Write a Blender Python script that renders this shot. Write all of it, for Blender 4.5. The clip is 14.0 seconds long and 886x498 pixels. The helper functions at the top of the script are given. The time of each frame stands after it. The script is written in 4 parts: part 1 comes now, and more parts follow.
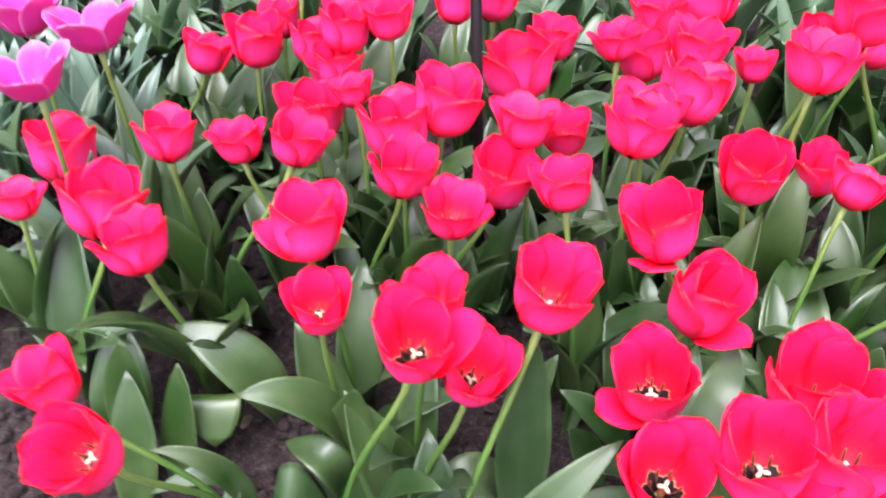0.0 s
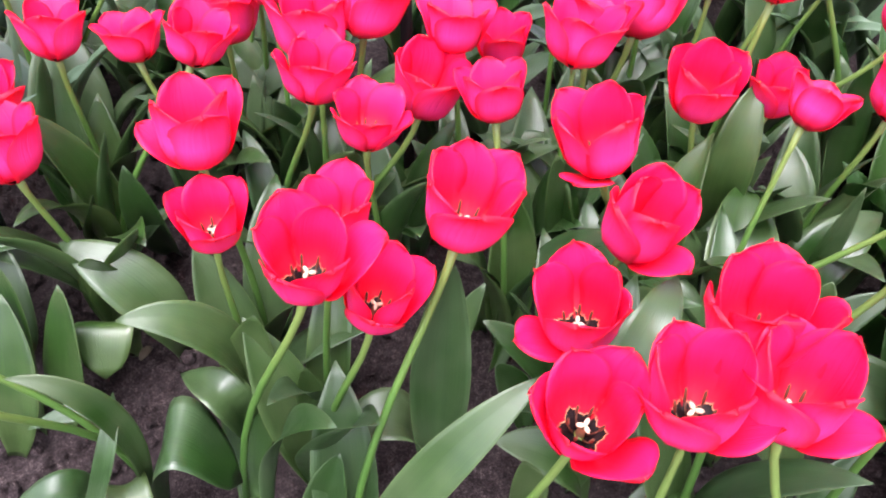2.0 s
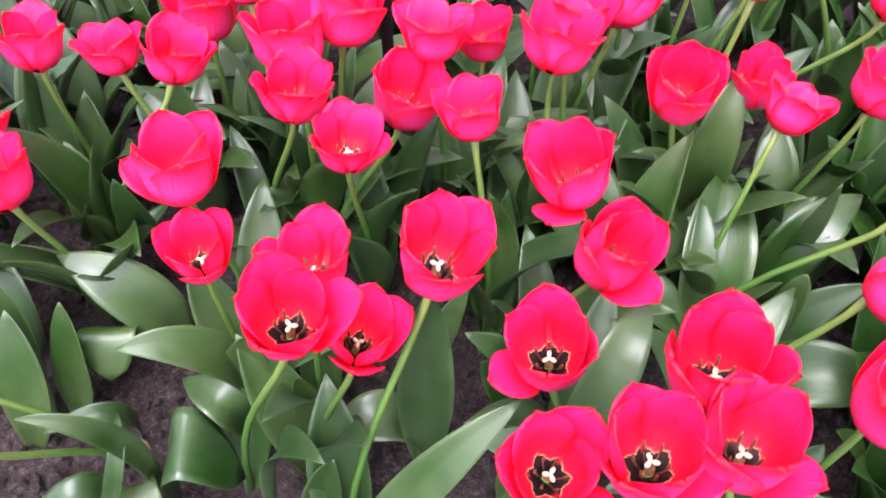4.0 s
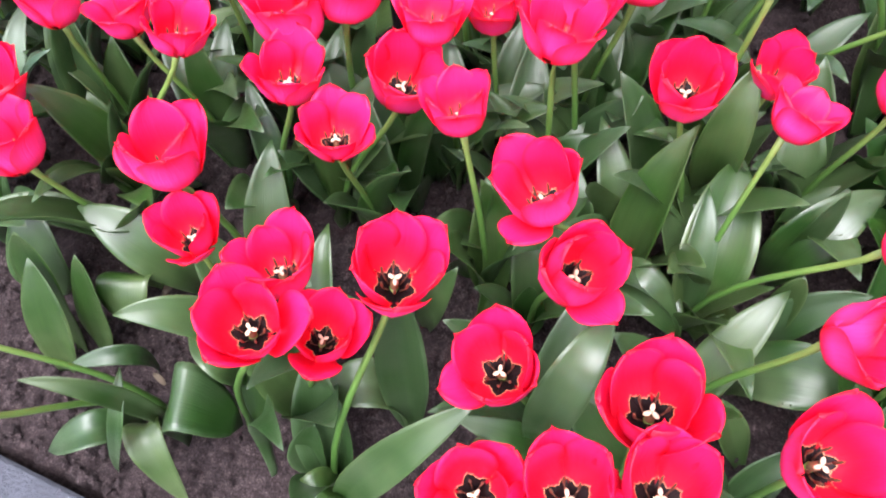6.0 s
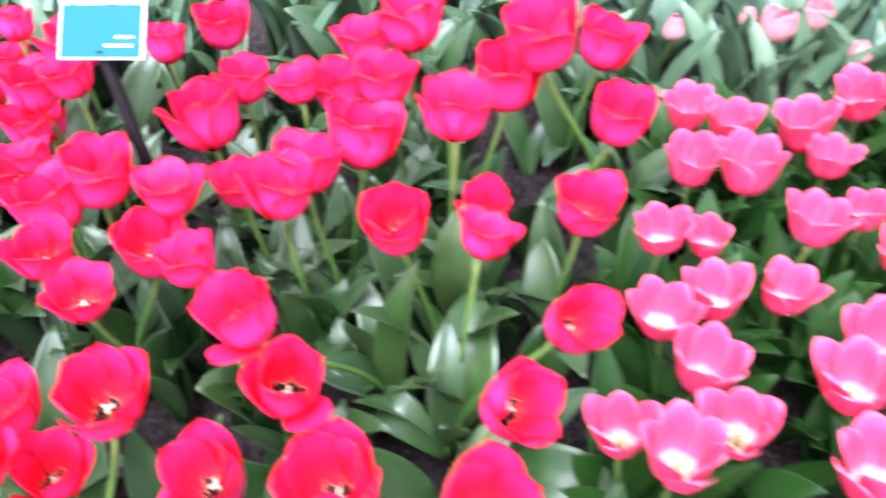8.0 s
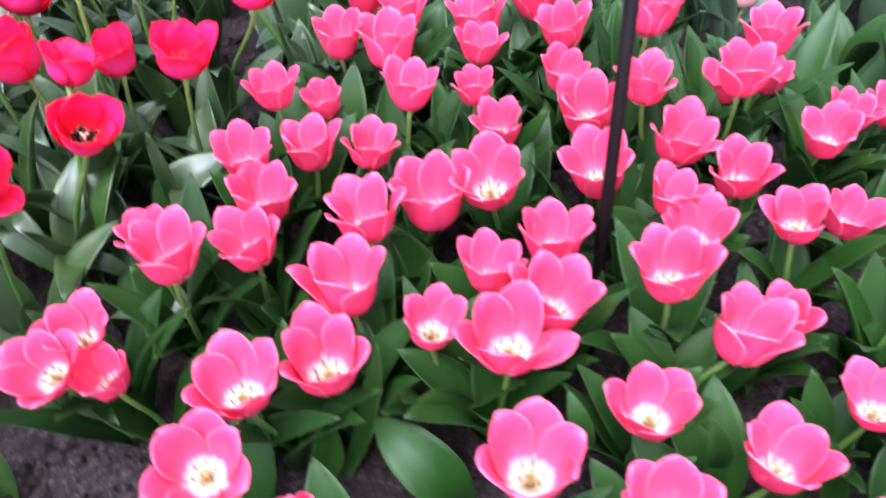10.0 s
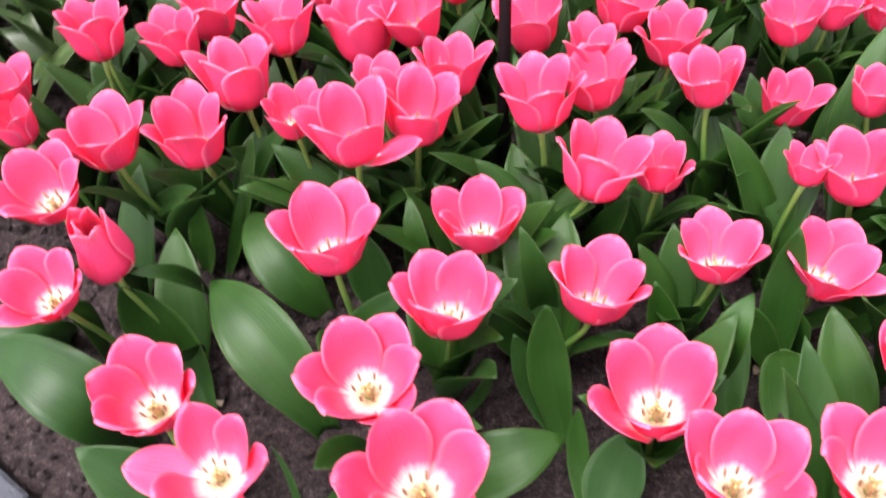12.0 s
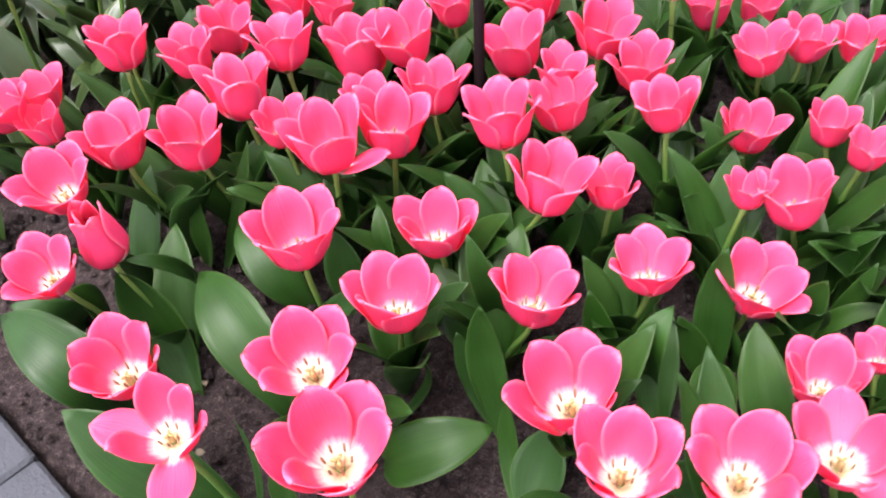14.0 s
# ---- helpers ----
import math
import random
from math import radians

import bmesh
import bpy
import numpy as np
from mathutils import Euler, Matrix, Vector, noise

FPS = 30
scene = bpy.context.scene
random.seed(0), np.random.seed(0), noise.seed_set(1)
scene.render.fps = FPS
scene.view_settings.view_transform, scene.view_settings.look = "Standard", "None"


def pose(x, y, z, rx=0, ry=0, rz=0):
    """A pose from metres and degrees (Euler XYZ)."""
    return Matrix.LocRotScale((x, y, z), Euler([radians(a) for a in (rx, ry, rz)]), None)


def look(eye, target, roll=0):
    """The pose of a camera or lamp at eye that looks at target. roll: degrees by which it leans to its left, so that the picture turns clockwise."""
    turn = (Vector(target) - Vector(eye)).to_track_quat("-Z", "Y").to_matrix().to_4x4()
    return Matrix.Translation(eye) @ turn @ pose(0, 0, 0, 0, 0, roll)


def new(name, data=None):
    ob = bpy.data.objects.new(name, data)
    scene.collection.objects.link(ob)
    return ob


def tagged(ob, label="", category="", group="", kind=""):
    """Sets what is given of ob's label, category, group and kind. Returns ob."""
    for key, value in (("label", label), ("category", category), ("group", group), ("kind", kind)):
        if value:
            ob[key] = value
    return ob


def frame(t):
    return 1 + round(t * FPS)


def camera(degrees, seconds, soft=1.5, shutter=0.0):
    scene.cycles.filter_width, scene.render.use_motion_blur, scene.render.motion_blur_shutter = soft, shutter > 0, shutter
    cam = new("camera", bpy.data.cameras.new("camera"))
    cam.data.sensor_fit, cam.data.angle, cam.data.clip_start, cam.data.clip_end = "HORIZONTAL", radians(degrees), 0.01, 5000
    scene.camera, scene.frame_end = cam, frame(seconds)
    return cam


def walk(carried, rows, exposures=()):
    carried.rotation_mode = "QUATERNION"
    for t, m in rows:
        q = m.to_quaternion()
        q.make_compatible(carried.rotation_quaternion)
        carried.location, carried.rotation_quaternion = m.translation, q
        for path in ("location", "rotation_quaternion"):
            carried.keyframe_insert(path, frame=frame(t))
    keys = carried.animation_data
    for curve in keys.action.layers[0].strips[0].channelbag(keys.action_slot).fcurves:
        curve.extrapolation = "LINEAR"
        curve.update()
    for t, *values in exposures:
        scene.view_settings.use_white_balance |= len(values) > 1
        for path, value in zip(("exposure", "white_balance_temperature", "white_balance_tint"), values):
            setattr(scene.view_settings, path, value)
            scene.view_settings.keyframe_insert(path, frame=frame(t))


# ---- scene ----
cam = camera(55.75, 14.0, soft=1.9, shutter=0.7)
PATH = [
    (0, (-0.0, 0.0, 0.864), (0.0, 1.5318, -0.4218), 0.00),
    (0.5, (0.0245, 0.008, 0.7982), (0.0483, 1.5567, -0.4671), 1.88),
    (1, (0.0398, 0.0116, 0.759), (0.0794, 1.5652, -0.4998), 2.15),
    (1.5, (0.0444, 0.0318, 0.7666), (0.1112, 1.532, -0.5543), 2.88),
    (2, (0.0442, 0.0511, 0.7842), (0.1388, 1.4939, -0.5975), 3.72),
    (2.5, (0.0424, 0.0702, 0.809), (0.1614, 1.4557, -0.6284), 4.56),
    (3, (0.0451, 0.0851, 0.8313), (0.172, 1.4243, -0.6488), 4.56),
    (3.5, (0.0493, 0.0997, 0.853), (0.1694, 1.3955, -0.6658), 3.77),
    (3.7, (0.0549, 0.1058, 0.8644), (0.1608, 1.3866, -0.6679), 3.09),
    (5.8, (0.1687, 0.2041, 0.9591), (0.0344, 1.2192, -0.7589), -3.25),
    (6, (0.1696, 0.2057, 0.9595), (0.0358, 1.2011, -0.77), -3.33),
    (6.5, (0.176, 0.2104, 0.9627), (0.0489, 1.175, -0.7848), -3.71),
    (7, (0.2013, 0.2098, 0.9519), (0.084, 1.2501, -0.7521), -4.49),
    (7.5, (0.2773, 0.171, 0.9621), (0.1965, 1.4891, -0.5399), -4.50),
    (8, (0.3957, 0.0753, 0.9746), (0.3888, 1.492, -0.4371), -4.55),
    (8.5, (0.5319, -0.0024, 0.9861), (0.5728, 1.4155, -0.4236), -4.10),
    (9, (0.6698, -0.0378, 0.9837), (0.7233, 1.3386, -0.4665), -2.68),
    (9.2, (0.7331, -0.0451, 0.9723), (0.7575, 1.3229, -0.4864), -2.63),
    (11.3, (1.2028, -0.2179, 0.785), (0.8164, 1.1583, -0.6137), -4.86),
    (11.5, (1.2291, -0.2176, 0.7714), (0.8061, 1.1467, -0.6283), -4.97),
    (12, (1.2993, -0.2138, 0.7415), (0.7611, 1.1061, -0.6613), -6.20),
    (12.5, (1.3467, -0.2129, 0.7273), (0.7386, 1.0569, -0.6931), -7.60),
    (13, (1.3754, -0.2187, 0.7335), (0.7337, 1.0509, -0.6723), -7.84),
    (13.5, (1.4033, -0.2246, 0.7437), (0.7239, 1.0619, -0.6285), -7.89),
    (14, (1.4286, -0.2325, 0.7781), (0.7364, 1.0556, -0.5863), -7.68),
]
EXPOSURE = [(0, 2.08, 6050, 22), (1.5, 2.14, 6050, 22), (3.5, 2.15, 6050, 22), (6.5, 2.16, 5950, 19), (7.3, 2.16, 5800, 18), (8.0, 2.42, 5500, 15), (8.6, 2.62, 5300, 16), (9.2, 2.16, 5000, 21), (11.3, 1.95, 6450, 18), (14, 2.0, 6450, 18)]
walk(cam, [(t, look(eye, target, roll)) for t, eye, target, roll in PATH], EXPOSURE)

# ---- light ----
world = bpy.data.worlds.new("overcast_sky")
scene.world = world
world.use_nodes = True
wn = world.node_tree
sky = wn.nodes.new("ShaderNodeTexSky")
sky.sky_type = "NISHITA"
sky.sun_disc = False
sky.sun_elevation, sky.sun_rotation = radians(62), radians(200)
sky.air_density, sky.dust_density = 1.0, 4.0
cloud = wn.nodes.new("ShaderNodeHueSaturation")
cloud.inputs["Saturation"].default_value = 0.22
wn.links.new(sky.outputs[0], cloud.inputs["Color"])
wn.links.new(cloud.outputs[0], wn.nodes["Background"].inputs[0])
wn.nodes["Background"].inputs[1].default_value = 0.15
sun = new("sun", bpy.data.lights.new("sun", "SUN"))
sun.data.energy, sun.data.angle, sun.data.color = 1.5, radians(40), (1.0, 0.97, 0.93)
sun.matrix_world = look((0, 0, 4), (0.35, 0.95, 0.0))


# ---- materials ----
class Nodes:
    """A small builder for one node material."""

    def __init__(self, name):
        self.mat = bpy.data.materials.new(name)
        self.mat.use_nodes = True
        self.tree = self.mat.node_tree
        self.bsdf = self.tree.nodes["Principled BSDF"]
        self.out = self.tree.nodes["Material Output"]

    def add(self, kind, **values):
        node = self.tree.nodes.new("ShaderNode" + kind)
        for key, value in values.items():
            if key in node.inputs:
                self.put(node.inputs[key], value)
        return node

    def put(self, socket, value):
        if isinstance(value, bpy.types.NodeSocket):
            self.tree.links.new(value, socket)
        else:
            socket.default_value = value

    def coords(self, which="Object", scale=(1, 1, 1)):
        m = self.add("Mapping", Scale=scale)
        self.put(m.inputs[0], self.add("TexCoord").outputs[which])
        return m.outputs[0]

    def noise(self, vector, scale, detail=3.0, rough=0.55):
        n = self.add("TexNoise", Scale=scale, Detail=detail, Roughness=rough)
        self.put(n.inputs["Vector"], vector)
        return n.outputs[0]

    def ramp(self, fac, stops, mode="LINEAR"):
        r = self.add("ValToRGB")
        r.color_ramp.interpolation = mode
        e = r.color_ramp.elements
        while len(e) < len(stops):
            e.new(0.5)
        for el, (pos, col) in zip(e, stops):
            el.position = pos
            el.color = (*col, 1) if not isinstance(col, float) else (col, col, col, 1)
        self.put(r.inputs[0], fac)
        return r.outputs[0]

    def mix(self, fac, a, b, mode="MIX"):
        m = self.tree.nodes.new("ShaderNodeMix")
        m.data_type, m.blend_type = "RGBA", mode
        for sock, v in ((m.inputs[0], fac), (m.inputs[6], a), (m.inputs[7], b)):
            self.put(sock, (*v, 1) if isinstance(v, tuple) and len(v) == 3 else v)
        return m.outputs[2]

    def math(self, op, a, b=0.0, c=0.0):
        m = self.tree.nodes.new("ShaderNodeMath")
        m.operation = op
        for sock, v in zip(m.inputs, (a, b, c)):
            self.put(sock, v)
        return m.outputs[0]

    def bump(self, height, strength, distance):
        b = self.add("Bump", Strength=strength, Distance=distance, Height=height)
        self.put(self.bsdf.inputs["Normal"], b.outputs[0])
        return b.outputs[0]

    def base(self, colour, rough, **more):
        self.put(self.bsdf.inputs["Base Color"], (*colour, 1) if isinstance(colour, tuple) else colour)
        self.put(self.bsdf.inputs["Roughness"], rough)
        for key, value in more.items():
            self.put(self.bsdf.inputs[key.replace("_", " ")], value)
        return self.mat

    def thin(self, colour, share):
        """Lets some light through a thin leaf or petal."""
        t = self.add("BsdfTranslucent")
        self.put(t.inputs[0], colour)
        m = self.add("MixShader")
        self.put(m.inputs[0], share)
        self.put(m.inputs[1], self.bsdf.outputs[0])
        self.put(m.inputs[2], t.outputs[0])
        self.put(self.out.inputs[0], m.outputs[0])


def split_uv(n):
    s = n.add("SeparateXYZ")
    n.put(s.inputs[0], n.add("TexCoord").outputs["UV"])
    return s.outputs[0], s.outputs[1]


def petal_material(name, stops, edge, edge_amount, blotch=None, rough=0.52, edge_from=0.80):
    """Colour runs from the petal's base to its tip, with fine veins and a paler rim."""
    n = Nodes(name)
    u, v = split_uv(n)
    streak = n.noise(n.coords("UV", (26, 1.6, 1)), 1.0, 4, 0.6)
    shift = n.math("MULTIPLY_ADD", n.math("SUBTRACT", streak, 0.5), 0.16, v)
    colour = n.ramp(shift, stops)
    if blotch:
        # a dark star at the base with a thin pale rim
        lobe = n.math("ABSOLUTE", n.math("SUBTRACT", n.math("ABSOLUTE", n.math("SUBTRACT", u, 0.5)), 0.25))
        point = n.math("MULTIPLY_ADD", n.math("SUBTRACT", 0.25, lobe), 0.30, v)
        point = n.math("MULTIPLY_ADD", n.math("SUBTRACT", streak, 0.5), 0.09, point)
        rim = n.ramp(point, [(0.0, 1.0), (0.203, 1.0), (0.212, 0.0)])
        core = n.ramp(point, [(0.0, 1.0), (0.196, 1.0), (0.203, 0.0)])
        colour = n.mix(rim, colour, blotch[1])
        colour = n.mix(core, colour, blotch[0])
    side = n.math("MULTIPLY", n.math("ABSOLUTE", n.math("SUBTRACT", u, 0.5)), 2.0)
    rimline = n.math("MAXIMUM", n.ramp(side, [(edge_from, 0.0), (0.98, 1.0)]), n.ramp(v, [(0.5 + edge_from / 2, 0.0), (0.99, 1.0)]))
    colour = n.mix(n.math("MULTIPLY", rimline, edge_amount), colour, edge)
    tone = n.ramp(n.add("ObjectInfo").outputs["Random"], [(0.0, 0.93), (1.0, 1.0)])
    colour = n.mix(1.0, colour, tone, "MULTIPLY")
    n.base(colour, rough)
    n.put(n.bsdf.inputs["Specular IOR Level"], 0.36)
    n.bump(n.noise(n.coords("UV", (22, 1.1, 1)), 1.0, 3), 0.6, 0.0020)
    n.thin(colour, 0.31)
    return n.mat


# the pinker middle of the red outside is sky sheen painted into the colour
RED_OUT = petal_material("red_petal_outside", [(0.0, (0.80, 0.10, 0.04)), (0.08, (0.93, 0.010, 0.03)), (0.28, (0.95, 0.015, 0.09)), (0.56, (0.95, 0.048, 0.29)), (0.84, (0.95, 0.026, 0.18)), (1.0, (0.95, 0.007, 0.04))], (0.95, 0.006, 0.030), 0.85, edge_from=0.55)
RED_IN = petal_material("red_petal_inside", [(0.0, (0.90, 0.004, 0.02)), (0.35, (0.95, 0.006, 0.040)), (0.7, (0.95, 0.014, 0.135)), (1.0, (0.95, 0.011, 0.11))], (0.95, 0.008, 0.045), 0.75, ((0.010, 0.005, 0.006), (0.78, 0.52, 0.26)))
PINK_OUT = petal_material("pink_petal_outside", [(0.0, (0.85, 0.78, 0.60)), (0.07, (0.90, 0.30, 0.36)), (0.2, (0.95, 0.050, 0.160)), (0.7, (0.95, 0.075, 0.225)), (0.94, (0.95, 0.12, 0.27)), (1.0, (0.94, 0.20, 0.34))], (0.95, 0.36, 0.49), 0.42, edge_from=0.80)
PINK_IN = petal_material("pink_petal_inside", [(0.0, (0.80, 0.68, 0.36)), (0.09, (0.76, 0.66, 0.47)), (0.155, (0.80, 0.68, 0.60)), (0.215, (0.88, 0.45, 0.47)), (0.30, (0.94, 0.095, 0.22)), (0.75, (0.95, 0.054, 0.155)), (1.0, (0.95, 0.075, 0.20))], (0.95, 0.30, 0.43), 0.40, edge_from=0.82)
BUD_SKIN = petal_material("double_bud_petal", [(0.0, (0.62, 0.60, 0.40)), (0.4, (0.78, 0.35, 0.36)), (1.0, (0.80, 0.22, 0.30))], (0.82, 0.5, 0.5), 0.6)
MAG_OUT = petal_material("magenta_petal_outside", [(0.0, (0.70, 0.5, 0.5)), (0.2, (0.66, 0.03, 0.30)), (0.8, (0.70, 0.04, 0.33)), (1.0, (0.78, 0.20, 0.48))], (0.80, 0.30, 0.54), 0.5)


def leaf_material(name, dark, light, bloom, rough, waxy=0.45, coat=0.7, sheer=0.16, gloss=0.5):
    n = Nodes(name)
    u, v = split_uv(n)
    veins = n.add("TexNoise", Scale=1.0, Detail=3.0, Roughness=0.6)
    n.put(veins.inputs["Vector"], n.coords("UV", (34, 0.9, 1)))
    blot = n.noise(n.coords("Object"), 22.0, 4)
    colour = n.mix(blot, dark, light)
    colour = n.mix(n.ramp(veins.outputs[0], [(0.30, 0.55), (0.64, 0.0)]), colour, dark)
    grey = n.math("MULTIPLY", n.ramp(n.noise(n.coords("Object", (1, 1, 1)), 9.0, 3), [(0.38, 0.0), (0.68, 1.0)]), waxy)
    colour = n.mix(grey, colour, bloom)
    edge = n.ramp(n.math("MULTIPLY", n.math("ABSOLUTE", n.math("SUBTRACT", u, 0.5)), 2.0), [(0.95, 0.0), (1.0, 0.15)])
    colour = n.mix(edge, colour, (0.30, 0.40, 0.16))
    tip = n.ramp(n.math("MULTIPLY_ADD", n.noise(n.coords("UV", (3, 3, 1)), 4.0), 0.08, v), [(1.015, 0.0), (1.045, 1.0)])
    colour = n.mix(n.math("MULTIPLY", tip, 0.7), colour, (0.32, 0.24, 0.11))
    hue = n.ramp(n.add("ObjectInfo").outputs["Random"], [(0.0, (0.80, 0.86, 0.92)), (0.5, (1.0, 1.0, 0.9)), (1.0, (1.12, 1.05, 0.8))])
    colour = n.mix(1.0, colour, hue, "MULTIPLY")
    n.base(colour, n.ramp(blot, [(0.3, rough - 0.10), (0.75, rough + 0.14)]), Coat_Weight=coat, Coat_Roughness=0.36)
    n.put(n.bsdf.inputs["Specular IOR Level"], gloss)
    n.bump(n.mix(0.35, veins.outputs[0], blot), 0.38, 0.0022)
    n.thin(n.mix(1.0, colour, (1.3, 1.7, 0.6), "MULTIPLY"), sheer)
    return n.mat


LEAF = leaf_material("tulip_leaf", (0.008, 0.032, 0.005), (0.034, 0.088, 0.012), (0.098, 0.136, 0.068), 0.38, 0.55, 0.45)
FRESH_LEAF = leaf_material("fresh_tulip_leaf", (0.006, 0.032, 0.003), (0.023, 0.082, 0.006), (0.042, 0.098, 0.022), 0.50, 0.3, 0.08, 0.24, 0.36)
GREY_LEAF = leaf_material("grey_green_leaf", (0.04, 0.088, 0.045), (0.09, 0.16, 0.092), (0.16, 0.23, 0.17), 0.48)


def stem_material():
    n = Nodes("tulip_stem")
    u, v = split_uv(n)
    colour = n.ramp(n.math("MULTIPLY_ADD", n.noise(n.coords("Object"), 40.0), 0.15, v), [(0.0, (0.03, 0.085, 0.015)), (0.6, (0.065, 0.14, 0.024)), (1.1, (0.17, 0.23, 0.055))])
    n.base(colour, 0.42)
    n.bump(n.noise(n.coords("Object"), 300.0), 0.1, 0.001)
    return n.mat


STEM = stem_material()


def plain(name, a, b, scale, rough, bump=0.3, distance=0.002, metal=0.0, detail=5.0):
    n = Nodes(name)
    f = n.noise(n.coords("Object"), scale, detail, 0.65)
    g = n.noise(n.coords("Object"), scale * 0.17, 3)
    n.base(n.mix(n.math("MULTIPLY_ADD", g, 0.5, n.math("MULTIPLY", f, 0.5)), a, b), n.ramp(f, [(0.3, rough - 0.08), (0.7, rough + 0.08)]), Metallic=metal)
    n.bump(f, bump, distance)
    return n.mat


PISTIL = plain("pistil_olive", (0.24, 0.22, 0.07), (0.42, 0.37, 0.16), 200, 0.5)
PISTIL_PALE = plain("stigma_white", (0.55, 0.50, 0.34), (0.68, 0.63, 0.47), 200, 0.5)
ANTHER_DARK = plain("anther_brown", (0.05, 0.02, 0.012), (0.16, 0.06, 0.03), 300, 0.7)
ANTHER_OLIVE = plain("anther_olive", (0.13, 0.11, 0.055), (0.26, 0.21, 0.10), 300, 0.7)
KERB_STONE = plain("kerb_basalt", (0.016, 0.018, 0.023), (0.080, 0.086, 0.106), 170, 0.8, 0.9, 0.006)
BRICK = plain("paving_brick", (0.010, 0.010, 0.012), (0.046, 0.047, 0.055), 150, 0.85, 0.9, 0.006)
SAND = plain("joint_sand", (0.03, 0.027, 0.024), (0.07, 0.062, 0.055), 260, 0.9, 0.6, 0.003)
POST = plain("dark_post", (0.003, 0.0016, 0.002), (0.008, 0.0035, 0.0045), 150, 0.65, 0.2, 0.001)
POST.node_tree.nodes["Principled BSDF"].inputs["Specular IOR Level"].default_value = 0.12
SIGN_BLUE = plain("sign_teal", (0.007, 0.080, 0.125), (0.009, 0.095, 0.148), 30, 0.5, 0.03, 0.001)
SIGN_BLUE.node_tree.nodes["Principled BSDF"].inputs["Specular IOR Level"].default_value = 0.15
SIGN_WHITE = plain("sign_white", (0.72, 0.74, 0.74), (0.80, 0.81, 0.81), 60, 0.4, 0.03, 0.001)
STRAW = plain("dry_leaf_scrap", (0.06, 0.045, 0.028), (0.15, 0.115, 0.075), 120, 0.8)


def soil_material():
    n = Nodes("garden_soil")
    c = n.coords("Object")
    fine, mid, big = n.noise(c, 420.0, 5, 0.75), n.noise(c, 95.0, 6, 0.7), n.noise(c, 6.0, 3)
    colour = n.ramp(n.math("MULTIPLY_ADD", fine, 0.55, n.math("MULTIPLY", mid, 0.45)), [(0.39, (0.008, 0.0048, 0.0048)), (0.48, (0.034, 0.022, 0.022)), (0.56, (0.092, 0.065, 0.065)), (0.65, (0.27, 0.21, 0.20))])
    colour = n.mix(n.math("MULTIPLY", big, 0.4), colour, (0.036, 0.022, 0.021))
    n.base(colour, 0.9)
    n.put(n.bsdf.inputs["Specular IOR Level"], 0.25)
    n.bump(n.math("MULTIPLY_ADD", fine, 0.5, mid), 1.0, 0.016)
    return n.mat


SOIL = soil_material()


# ---- mesh helpers ----
def mesh_of(name, verts, faces, uvs=None, slots=None, mats=(), smooth=True):
    me = bpy.data.meshes.new(name)
    me.from_pydata([tuple(v) for v in verts], [], faces)
    for m in mats:
        me.materials.append(m)
    if uvs is not None:
        layer = me.uv_layers.new(name="UVMap")
        flat = np.asarray(uvs, dtype=np.float32)[[l.vertex_index for l in me.loops]]
        layer.data.foreach_set("uv", flat.ravel())
    if slots is not None:
        me.polygons.foreach_set("material_index", slots)
    if smooth:
        me.polygons.foreach_set("use_smooth", [True] * len(me.polygons))
    me.update()
    return me


def sheet(name, grid, thick, mats, slot_front=0, slot_back=1, ease=1.0):
    """A closed thin shell over a grid of points [rows][columns]; the front faces the grid's own normal."""
    g = np.asarray(grid, float)
    nv, nu, _ = g.shape
    dv, du = np.gradient(g, axis=0), np.gradient(g, axis=1)
    nor = np.cross(du, dv)
    nor /= np.linalg.norm(nor, axis=2, keepdims=True) + 1e-12
    u, v = np.meshgrid(np.linspace(0, 1, nu), 1 - (1 - np.linspace(0, 1, nv)) ** ease)
    taper = np.minimum(1, 4 * np.minimum(np.minimum(u, 1 - u), 1 - v) + 0.15)[..., None]
    front, back = g + nor * thick * 0.5 * taper, g - nor * thick * 0.5 * taper
    verts = np.concatenate([front.reshape(-1, 3), back.reshape(-1, 3)])
    uv = np.stack([u, v], 2).reshape(-1, 2)
    uvs = np.concatenate([uv, uv])
    n, faces, slots = nv * nu, [], []
    for i in range(nv - 1):
        for j in range(nu - 1):
            a, b, c, d = i * nu + j, i * nu + j + 1, (i + 1) * nu + j + 1, (i + 1) * nu + j
            faces += [(a, b, c, d), (n + d, n + c, n + b, n + a)]
            slots += [slot_front, slot_back]
    ring = [j for j in range(nu)] + [i * nu + nu - 1 for i in range(1, nv)] + [(nv - 1) * nu + j for j in range(nu - 2, -1, -1)] + [i * nu for i in range(nv - 2, 0, -1)]
    for a, b in zip(ring, ring[1:] + ring[:1]):
        faces.append((b, a, n + a, n + b))
        slots.append(slot_back)
    return mesh_of(name, verts, faces, uvs, slots, mats)


